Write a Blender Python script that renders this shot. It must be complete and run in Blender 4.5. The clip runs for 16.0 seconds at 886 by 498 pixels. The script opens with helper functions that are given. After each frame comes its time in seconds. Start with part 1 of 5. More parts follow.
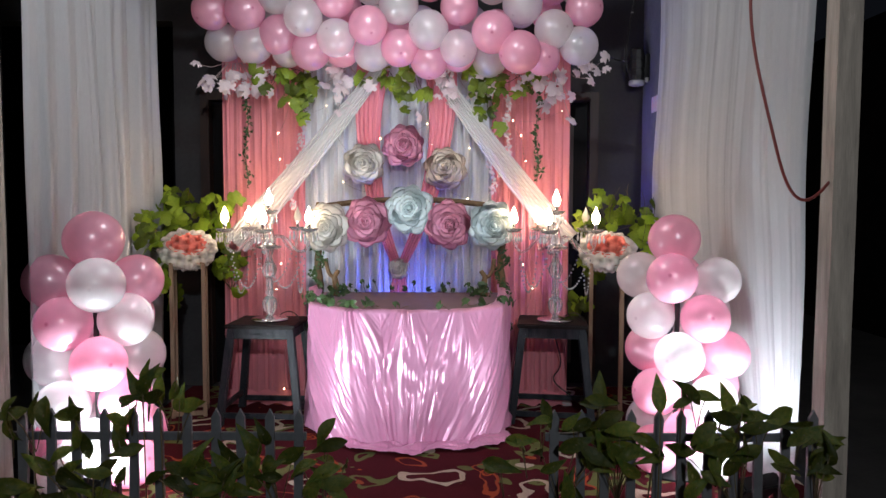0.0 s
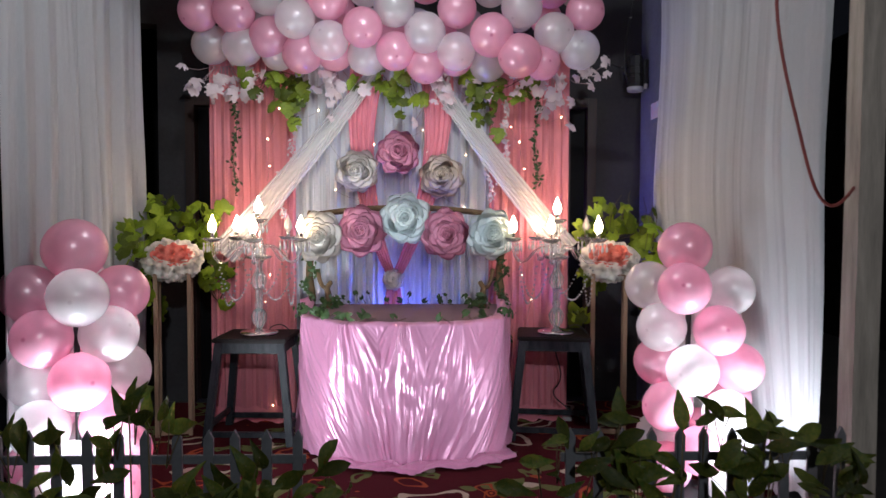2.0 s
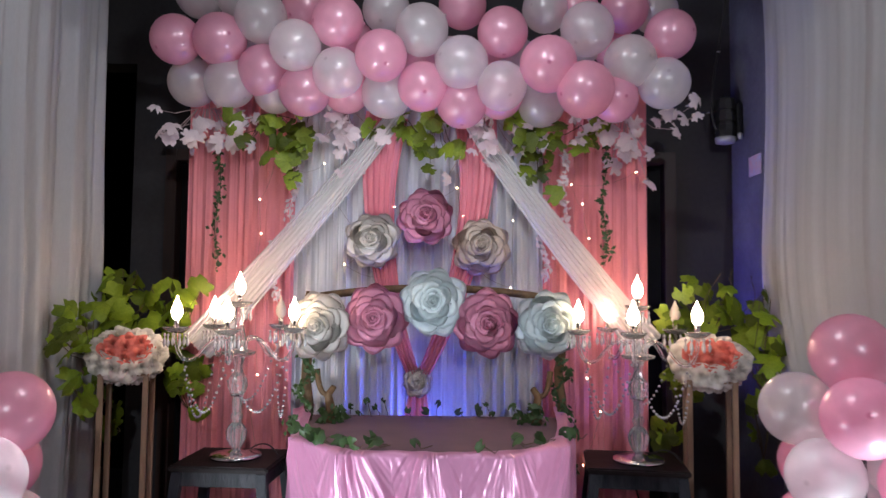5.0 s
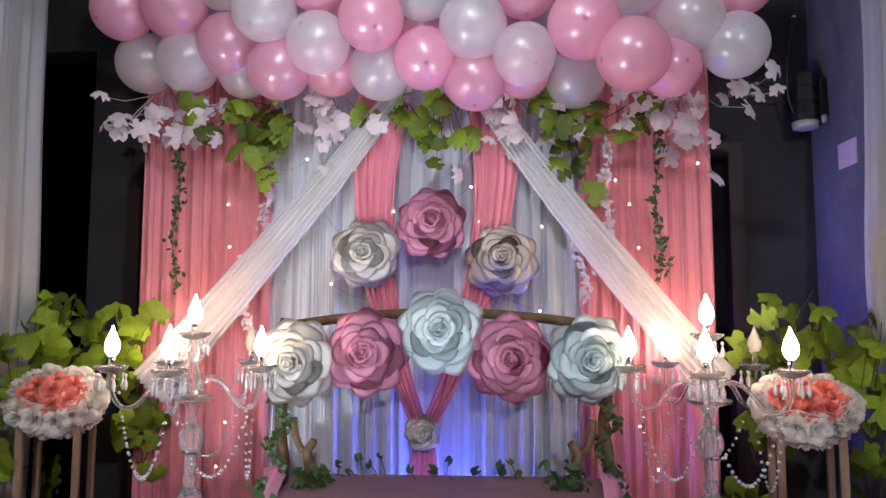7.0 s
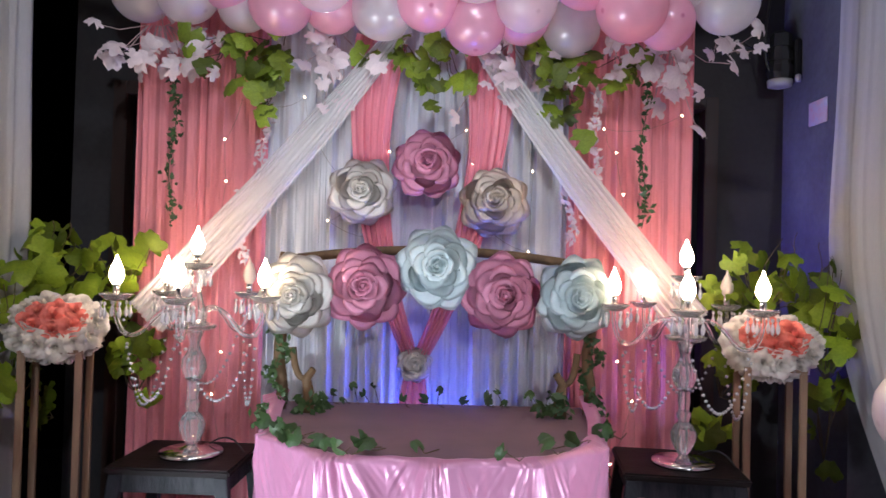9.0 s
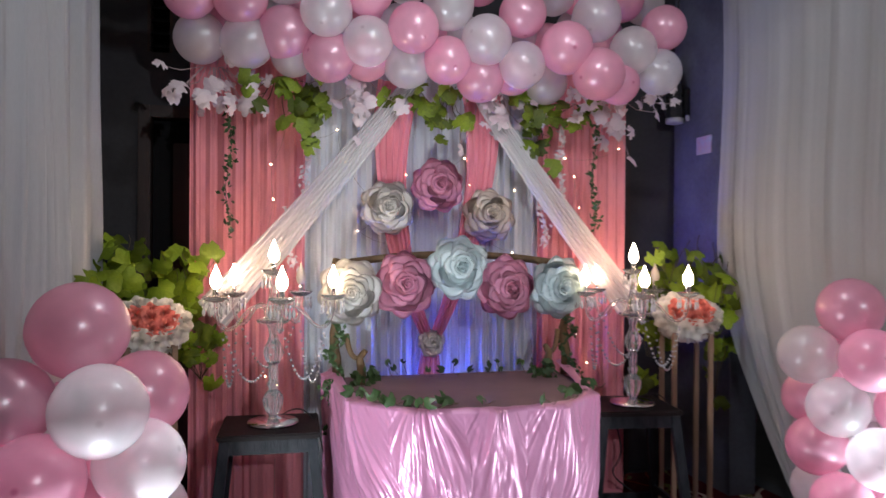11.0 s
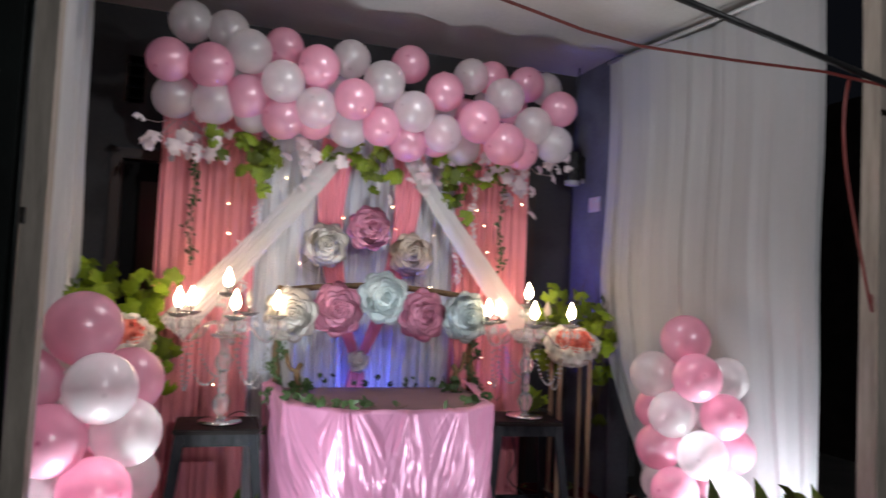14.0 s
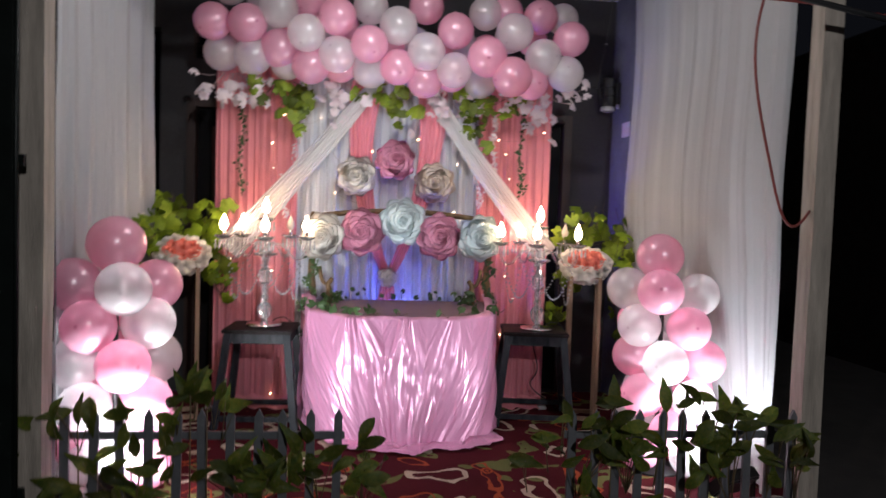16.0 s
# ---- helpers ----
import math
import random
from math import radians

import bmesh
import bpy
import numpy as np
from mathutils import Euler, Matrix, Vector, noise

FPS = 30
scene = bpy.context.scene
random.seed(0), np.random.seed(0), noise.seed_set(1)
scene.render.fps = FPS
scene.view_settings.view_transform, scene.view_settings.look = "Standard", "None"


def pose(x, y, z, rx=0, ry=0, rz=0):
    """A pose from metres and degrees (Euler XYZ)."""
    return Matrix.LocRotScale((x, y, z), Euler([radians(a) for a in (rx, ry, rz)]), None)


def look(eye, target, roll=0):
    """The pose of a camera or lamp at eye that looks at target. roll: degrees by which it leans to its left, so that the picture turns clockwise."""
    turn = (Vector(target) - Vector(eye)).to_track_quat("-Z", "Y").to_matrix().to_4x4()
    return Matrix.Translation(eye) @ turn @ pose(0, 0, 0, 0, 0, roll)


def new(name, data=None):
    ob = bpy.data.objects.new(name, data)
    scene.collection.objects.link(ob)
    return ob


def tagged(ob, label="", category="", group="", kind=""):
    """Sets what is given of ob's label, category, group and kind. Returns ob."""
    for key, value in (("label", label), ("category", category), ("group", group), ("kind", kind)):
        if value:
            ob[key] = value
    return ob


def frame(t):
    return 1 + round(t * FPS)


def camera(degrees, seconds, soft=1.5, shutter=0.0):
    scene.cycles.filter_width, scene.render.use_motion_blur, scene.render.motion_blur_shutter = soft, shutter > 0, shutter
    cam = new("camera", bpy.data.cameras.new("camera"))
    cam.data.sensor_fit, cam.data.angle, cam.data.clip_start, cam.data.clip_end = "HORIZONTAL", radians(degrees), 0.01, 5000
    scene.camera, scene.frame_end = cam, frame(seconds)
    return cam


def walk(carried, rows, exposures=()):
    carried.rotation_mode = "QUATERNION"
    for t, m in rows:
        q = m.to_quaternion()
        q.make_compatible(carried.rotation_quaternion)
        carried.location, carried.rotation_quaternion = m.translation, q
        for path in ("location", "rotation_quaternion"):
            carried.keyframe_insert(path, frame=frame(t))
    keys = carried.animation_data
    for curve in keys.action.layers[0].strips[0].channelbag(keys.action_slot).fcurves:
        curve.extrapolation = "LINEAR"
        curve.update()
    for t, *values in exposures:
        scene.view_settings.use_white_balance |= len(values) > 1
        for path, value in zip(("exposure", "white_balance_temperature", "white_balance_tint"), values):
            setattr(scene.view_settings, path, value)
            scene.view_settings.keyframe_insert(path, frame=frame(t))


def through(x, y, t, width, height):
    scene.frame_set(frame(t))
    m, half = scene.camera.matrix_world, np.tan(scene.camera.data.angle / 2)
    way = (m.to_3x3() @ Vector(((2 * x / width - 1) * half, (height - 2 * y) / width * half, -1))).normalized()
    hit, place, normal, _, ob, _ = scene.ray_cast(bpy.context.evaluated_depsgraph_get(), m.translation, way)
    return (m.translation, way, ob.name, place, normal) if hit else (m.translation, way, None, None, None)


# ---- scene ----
cam = camera(62.9, 16.0, shutter=0.5)
METRES, EYE, TILT, LEAN, TURN = 5.2, 1.26, -1.2, 0.0, 0.0
ROWS = [
    (0.0, 0.0, 0.0, 0.0, 0.01, -2.28, -0.16),
    (0.5, -0.0024, 0.0003, 0.0002, -0.28, -2.35, -0.34),
    (1.0, -0.0145, 0.0061, -0.0032, -1.5, -1.41, 0.13),
    (1.5, -0.0212, 0.0116, -0.0042, -2.24, -1.35, -0.05),
    (2.0, -0.0191, 0.029, -0.0031, -1.61, -1.35, -0.11),
    (2.5, -0.0081, 0.0575, -0.0014, 0.32, 0.7, -0.57),
    (3.0, -0.0081, 0.0859, -0.0029, 0.43, 0.81, -1.51),
    (3.5, -0.0184, 0.1227, 0.002, -0.64, 1.02, -0.24),
    (4.0, -0.0251, 0.15, -0.0002, -2.5, 1.43, 0.39),
    (4.5, -0.0243, 0.1846, 0.0035, -1.68, 3.47, 0.97),
    (4.7, -0.0235, 0.1985, 0.0045, -0.3, 4.5, 0.1),
    (6.8, -0.0092, 0.3545, 0.0128, 3.4, 5.35, -1.1),
    (7.0, -0.0093, 0.3534, 0.0128, 3.35, 6.34, -0.13),
    (7.5, -0.0106, 0.3509, 0.0116, 3.49, 6.35, -0.1),
    (8.0, -0.0122, 0.3459, 0.0122, 3.02, 6.26, -0.17),
    (8.5, -0.0185, 0.3393, 0.0078, 0.72, 5.98, -0.92),
    (9.0, -0.0406, 0.3343, 0.0052, -0.78, 2.28, -1.47),
    (9.2, -0.053, 0.3335, 0.006, -0.75, 2.5, -0.5),
    (11.3, -0.231, 0.192, 0.018, -17.3, 0.15, -0.25),
    (11.5, -0.2447, 0.1827, 0.0181, -19.08, -0.34, -0.25),
    (12.0, -0.2559, 0.1553, 0.0174, -20.63, 0.27, 0.13),
    (12.5, -0.2455, 0.1109, 0.0184, -19.17, -1.72, -1.07),
    (13.0, -0.2431, 0.0915, 0.0139, -24.06, 0.89, -1.08),
    (13.5, -0.2419, 0.091, 0.0112, -26.75, 1.07, -1.49),
    (14.0, -0.2322, 0.0829, 0.0066, -19.53, 4.41, -2.19),
    (14.5, -0.1985, 0.0452, 0.0159, -12.23, 1.9, -0.72),
    (15.0, -0.1777, 0.0042, 0.0067, -12.58, 1.62, 1.63),
    (15.5, -0.1432, -0.0204, 0.0107, -11.93, -0.32, 2.6),
    (16.0, -0.086, -0.0375, 0.0034, -6.42, -1.53, -1.72),
]
walk(cam, [(t, pose(0, 0, EYE, TILT, LEAN, TURN) @ pose(METRES * x, METRES * y, METRES * z, 90 + pitch, roll, yaw)) for t, x, y, z, yaw, pitch, roll in ROWS],
     exposures=[(0.0, 0.16, 6500, 11), (1.5, 0.06, 6450, 12), (2.5, -0.13, 6380, 15), (3.5, -0.33, 6380, 17), (4.5, -0.26, 6380, 17), (7.0, 0.06, 6200, 16), (9.0, 0.03, 6200, 16),
                (11.5, -0.31, 6400, 14), (12.5, -0.42, 6380, 15), (13.0, -0.29, 6430, 15), (14.0, -0.10, 6690, 14), (15.0, 0.01, 6730, 15), (16.0, 0.09, 6740, 15)])


# ---- world and lights ----
world = bpy.data.worlds.new("night")
scene.world = world
world.use_nodes = True
wbg = world.node_tree.nodes["Background"]
wbg.inputs["Color"].default_value = (0.62, 0.72, 1.0, 1)
wbg.inputs["Strength"].default_value = 0.005


def lamp(name, kind, m, power, colour, **more):
    data = bpy.data.lights.new(name, kind)
    data.energy, data.color = power, colour
    for key, value in more.items():
        if key == "size":
            data.size = value
        elif key == "size_y":
            data.shape, data.size_y = "RECTANGLE", value
        elif key == "spread":
            data.spread = radians(value)
        elif key == "radius":
            data.shadow_soft_size = value
    ob = new(name, data)
    ob.matrix_world = m
    return ob


FLOOD_L, FLOOD_R = (-1.38, 2.80, 0.16), (1.22, 2.84, 0.16)
AIM_L, AIM_R = (-0.72, 4.3, 1.75), (0.62, 4.3, 1.7)
lamp("flood_light_left", "AREA", look(FLOOD_L, AIM_L), 21, (0.84, 0.94, 1.0), size=0.16, size_y=0.11, spread=145)
lamp("flood_light_right", "AREA", look(FLOOD_R, AIM_R), 16, (0.84, 0.94, 1.0), size=0.16, size_y=0.11, spread=145)
lamp("led_blue", "AREA", look((-0.20, 4.53, 0.44), (-0.20, 4.575, 0.95)), 9.0, (0.07, 0.14, 1.0), size=0.36, size_y=0.06, spread=130)
lamp("led_violet", "AREA", look((0.30, 4.80, 0.50), (1.36, 4.66, 1.6)), 2.6, (0.17, 0.14, 1.0), size=0.12, size_y=0.06, spread=70)
YARD_LAMP = (0.9, -3.6, 3.3)
lamp("yard_lamp_light", "POINT", pose(*YARD_LAMP), 460, (0.90, 0.95, 1.0), radius=0.09)
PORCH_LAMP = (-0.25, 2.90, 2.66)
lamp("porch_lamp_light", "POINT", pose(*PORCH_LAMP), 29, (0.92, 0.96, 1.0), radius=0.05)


# ---- materials ----
def mat(name, col, rough=0.6, metal=0.0, var=0.15, scale=6.0, bump=0.1, fine=90.0, rand=0.0, translucent=0.0, clear=0.0,
        sheen=0.0, coat=0.0, tint=None, emit=0.0, stretch=(1, 1, 1)):
    """Two scales of colour variation, fine relief, and by choice light passing through."""
    m = bpy.data.materials.new(name)
    m.use_nodes = True
    nt = m.node_tree
    n, l = nt.nodes, nt.links
    p = n["Principled BSDF"]
    tc = n.new("ShaderNodeTexCoord")
    mp = n.new("ShaderNodeMapping")
    mp.inputs["Scale"].default_value = stretch
    l.new(tc.outputs["Object"], mp.inputs["Vector"])
    big, small = n.new("ShaderNodeTexNoise"), n.new("ShaderNodeTexNoise")
    big.inputs["Scale"].default_value, small.inputs["Scale"].default_value = scale, fine
    big.inputs["Detail"].default_value = 4
    for q in (big, small):
        l.new(mp.outputs["Vector"], q.inputs["Vector"])
    ramp = n.new("ShaderNodeMix")
    ramp.data_type = "RGBA"
    other = tint or tuple(c * (1 - 2 * var) for c in col)
    ramp.inputs[6].default_value = (*col, 1)
    ramp.inputs[7].default_value = (*other, 1)
    add = n.new("ShaderNodeMath")
    add.operation = "MULTIPLY_ADD"
    l.new(small.outputs["Fac"], add.inputs[0])
    add.inputs[1].default_value = 0.35
    l.new(big.outputs["Fac"], add.inputs[2])
    fit = n.new("ShaderNodeMapRange")
    fit.inputs["From Min"].default_value, fit.inputs["From Max"].default_value = 0.45, 0.95
    l.new(add.outputs[0], fit.inputs["Value"])
    l.new(fit.outputs["Result"], ramp.inputs["Factor"])
    out = ramp.outputs[2]
    if rand:
        info = n.new("ShaderNodeObjectInfo")
        hsv = n.new("ShaderNodeHueSaturation")
        mr = n.new("ShaderNodeMapRange")
        mr.inputs["To Min"].default_value, mr.inputs["To Max"].default_value = 1 - rand, 1 + rand
        l.new(info.outputs["Random"], mr.inputs["Value"])
        l.new(mr.outputs["Result"], hsv.inputs["Value"])
        l.new(out, hsv.inputs["Color"])
        out = hsv.outputs["Color"]
    l.new(out, p.inputs["Base Color"])
    p.inputs["Roughness"].default_value, p.inputs["Metallic"].default_value = rough, metal
    p.inputs["Sheen Weight"].default_value, p.inputs["Coat Weight"].default_value = sheen, coat
    p.inputs["Coat Roughness"].default_value = 0.12
    if emit:
        l.new(out, p.inputs["Emission Color"])
        p.inputs["Emission Strength"].default_value = emit
    if bump:
        b = n.new("ShaderNodeBump")
        b.inputs["Strength"].default_value, b.inputs["Distance"].default_value = bump, 0.01
        l.new(add.outputs[0], b.inputs["Height"])
        l.new(b.outputs["Normal"], p.inputs["Normal"])
    last = p.outputs["BSDF"]
    for amount, kind in ((translucent, "ShaderNodeBsdfTranslucent"), (clear, "ShaderNodeBsdfTransparent")):
        if amount:
            mix, s = n.new("ShaderNodeMixShader"), n.new(kind)
            mix.inputs["Fac"].default_value = amount
            if "Translucent" in kind:
                l.new(out, s.inputs["Color"])
            l.new(last, mix.inputs[1])
            l.new(s.outputs[0], mix.inputs[2])
            last = mix.outputs[0]
    l.new(last, n["Material Output"].inputs["Surface"])
    return m


def glass(name, rough=0.06, col=(0.97, 0.98, 1.0), through=0.87):
    m = bpy.data.materials.new(name)
    m.use_nodes = True
    p = m.node_tree.nodes["Principled BSDF"]
    p.inputs["Base Color"].default_value = (*col, 1)
    p.inputs["Roughness"].default_value, p.inputs["IOR"].default_value = rough, 1.48
    p.inputs["Transmission Weight"].default_value = through
    return m


def glow(name, col, strength):
    m = bpy.data.materials.new(name)
    m.use_nodes = True
    p = m.node_tree.nodes["Principled BSDF"]
    p.inputs["Base Color"].default_value = (0.9, 0.85, 0.75, 1)
    p.inputs["Emission Color"].default_value = (*col, 1)
    p.inputs["Emission Strength"].default_value = strength
    return m


PINK_CLOTH = mat("pink_voile", (0.90, 0.33, 0.38), 0.75, var=0.08, scale=3, bump=0.15, fine=260, translucent=0.3, sheen=0.2)
WHITE_CLOTH = mat("white_voile", (0.84, 0.87, 0.93), 0.8, var=0.06, scale=3, bump=0.15, fine=260, translucent=0.35)
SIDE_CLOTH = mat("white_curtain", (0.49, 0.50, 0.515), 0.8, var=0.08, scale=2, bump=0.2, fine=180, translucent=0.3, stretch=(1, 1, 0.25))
SHEER = mat("sheer_white", (0.85, 0.85, 0.85), 0.7, var=0.04, scale=4, bump=0.1, fine=260, translucent=0.35, clear=0.12)
SASH = mat("pink_sash", (0.92, 0.33, 0.40), 0.7, var=0.1, scale=4, bump=0.12, fine=200, translucent=0.2)
SATIN = mat("pink_satin", (0.70, 0.30, 0.49), 0.31, var=0.05, scale=5, bump=0.06, fine=45, sheen=0.1)
SATIN.node_tree.nodes["Principled BSDF"].inputs["Specular IOR Level"].default_value = 0.9
SATIN.node_tree.nodes["Principled BSDF"].inputs["Anisotropic"].default_value = 0.5
SATIN.node_tree.nodes["Principled BSDF"].inputs["Metallic"].default_value = 0.2
TABLE_TOP = mat("mauve_cloth", (0.20, 0.12, 0.14), 0.7, var=0.12, scale=5, bump=0.2, fine=120)
BALLOON_PINK = mat("pearl_pink_latex", (1.0, 0.53, 0.68), 0.42, 0.14, var=0.05, scale=2.5, bump=0.0, translucent=0.40, clear=0.14, rand=0.06)
BALLOON_WHITE = mat("pearl_white_latex", (0.98, 0.96, 0.97), 0.42, 0.14, var=0.05, scale=2.5, bump=0.0, translucent=0.42, clear=0.44, rand=0.05)
FOAM_CREAM = mat("cream_foam", (0.88, 0.85, 0.79), 0.7, var=0.06, scale=12, bump=0.1, fine=160, translucent=0.16)
FOAM_WHITE = mat("white_foam", (0.80, 0.91, 0.92), 0.7, var=0.05, scale=12, bump=0.1, fine=160, translucent=0.16)
FOAM_PINK = mat("mauve_foam", (0.82, 0.38, 0.53), 0.7, var=0.08, scale=12, bump=0.1, fine=160, translucent=0.16)
FOAM_TAN = mat("beige_foam", (0.82, 0.72, 0.62), 0.7, var=0.08, scale=12, bump=0.1, fine=160, translucent=0.16)
LIME_LEAF = mat("lime_ivy_leaf", (0.19, 0.27, 0.018), 0.5, var=0.2, scale=14, bump=0.2, rand=0.6, translucent=0.25, tint=(0.13, 0.20, 0.012))
IVY_LEAF = mat("green_ivy_leaf", (0.19, 0.27, 0.02), 0.5, var=0.2, scale=14, bump=0.2, rand=0.6, translucent=0.2)
DARK_LEAF = mat("laurel_leaf", (0.034, 0.066, 0.012), 0.42, var=0.25, scale=7, bump=0.5, fine=34, rand=0.6, translucent=0.34, tint=(0.105, 0.105, 0.016))
SMALL_LEAF = mat("small_leaf", (0.045, 0.10, 0.025), 0.5, var=0.25, scale=20, bump=0.1, rand=0.2)
PALE_PETAL = mat("pale_pink_fabric_leaf", (0.86, 0.76, 0.79), 0.7, var=0.06, scale=14, bump=0.1, rand=0.08, translucent=0.3)
STEM = mat("brown_stem", (0.10, 0.075, 0.03), 0.7, var=0.2, scale=30)
TWIG = mat("pale_twig", (0.55, 0.42, 0.42), 0.7, var=0.15, scale=30)
WHITE_BLOOM = mat("white_bloom", (0.80, 0.76, 0.70), 0.75, var=0.06, scale=20, bump=0.1, rand=0.06, translucent=0.2)
CORAL_BLOOM = mat("coral_bloom", (0.80, 0.22, 0.17), 0.7, var=0.12, scale=20, bump=0.1, rand=0.1)
BARK = mat("brown_bark", (0.20, 0.12, 0.055), 0.7, var=0.3, scale=18, bump=0.6, fine=60, stretch=(1, 1, 0.3))
RAW_WOOD = mat("raw_pine", (0.34, 0.22, 0.14), 0.65, var=0.2, scale=8, bump=0.2, fine=60, stretch=(4, 4, 0.4))
STOOL_PAINT = mat("worn_dark_paint", (0.008, 0.010, 0.014), 0.42, var=0.3, scale=9, bump=0.4, fine=70, tint=(0.040, 0.044, 0.052), stretch=(3, 3, 0.6))
STOOL_TOP = mat("worn_dark_wood_top", (0.018, 0.012, 0.012), 0.55, var=0.3, scale=10, bump=0.3, fine=70)
FENCE_PAINT = mat("grey_fence_paint", (0.095, 0.10, 0.11), 0.6, var=0.2, scale=14, bump=0.2, fine=80)
POST_WOOD = mat("weathered_post", (0.36, 0.315, 0.265), 0.75, var=0.25, scale=9, bump=0.5, fine=60, stretch=(3, 3, 0.3))
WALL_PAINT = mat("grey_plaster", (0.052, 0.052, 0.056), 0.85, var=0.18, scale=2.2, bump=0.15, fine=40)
SIDE_PAINT = mat("blue_grey_plaster", (0.13, 0.14, 0.18), 0.8, var=0.25, scale=3.2, bump=0.2, fine=40)
CEILING_PAINT = mat("white_ceiling_board", (0.55, 0.54, 0.52), 0.8, var=0.12, scale=1.5, bump=0.1, fine=40)
DOOR_WOOD = mat("dark_brown_door", (0.035, 0.015, 0.010), 0.5, var=0.25, scale=6, bump=0.2, stretch=(4, 4, 0.4))
# near black: the dark of doorways, vent and room behind is in the colour
UNLIT_PANEL = mat("unlit_near_black_panel", (0.005, 0.005, 0.006), 0.5, var=0.2, scale=6)
GATE_PAINT = mat("dark_green_gate", (0.005, 0.008, 0.007), 0.4, var=0.3, scale=8)
# night darkness beyond the post is put into this near-black base colour
BRICK_NIGHT = mat("night_dark_outer_wall", (0.014, 0.010, 0.009), 0.85, var=0.3, scale=7, bump=0.4, fine=30)
EARTH = mat("dark_ground", (0.035, 0.03, 0.027), 0.9, var=0.25, scale=4, bump=0.4, fine=40)
CHROME = mat("chrome", (0.75, 0.76, 0.78), 0.12, 1.0, var=0.03, bump=0.0)
CRYSTAL = glass("clear_crystal", 0.03, (1.0, 1.0, 1.0), through=0.90)
CUT_CRYSTAL = glass("cut_crystal", 0.06, (1.0, 1.0, 1.0), through=0.86)
BEAD = glass("crystal_bead", 0.10, through=0.6)
BULB = glow("flame_bulb_lit", (1.0, 0.72, 0.46), 55)
BULB_OFF = mat("frosted_bulb", (0.75, 0.68, 0.60), 0.35, var=0.03, bump=0.0, translucent=0.3)
FAIRY = glow("fairy_bulb_lit", (1.0, 0.66, 0.32), 30)
FLOOD_FACE = glow("flood_face_lit", (0.92, 0.97, 1.0), 40)
LED_FACE = glow("led_face_lit", (0.12, 0.13, 1.0), 6)
BLACK = mat("black_plastic", (0.012, 0.012, 0.013), 0.45, var=0.1, bump=0.0)
RED_WIRE = mat("red_cable", (0.22, 0.035, 0.03), 0.5, var=0.1, bump=0.0)
WIRE = mat("thin_wire", (0.25, 0.20, 0.16), 0.5, bump=0.0)
POLE_METAL = mat("grey_pole", (0.45, 0.45, 0.46), 0.45, 0.3, var=0.1)
STICKER = mat("pale_sticker", (0.45, 0.5, 0.62), 0.5, var=0.2, scale=20, tint=(0.6, 0.35, 0.4))


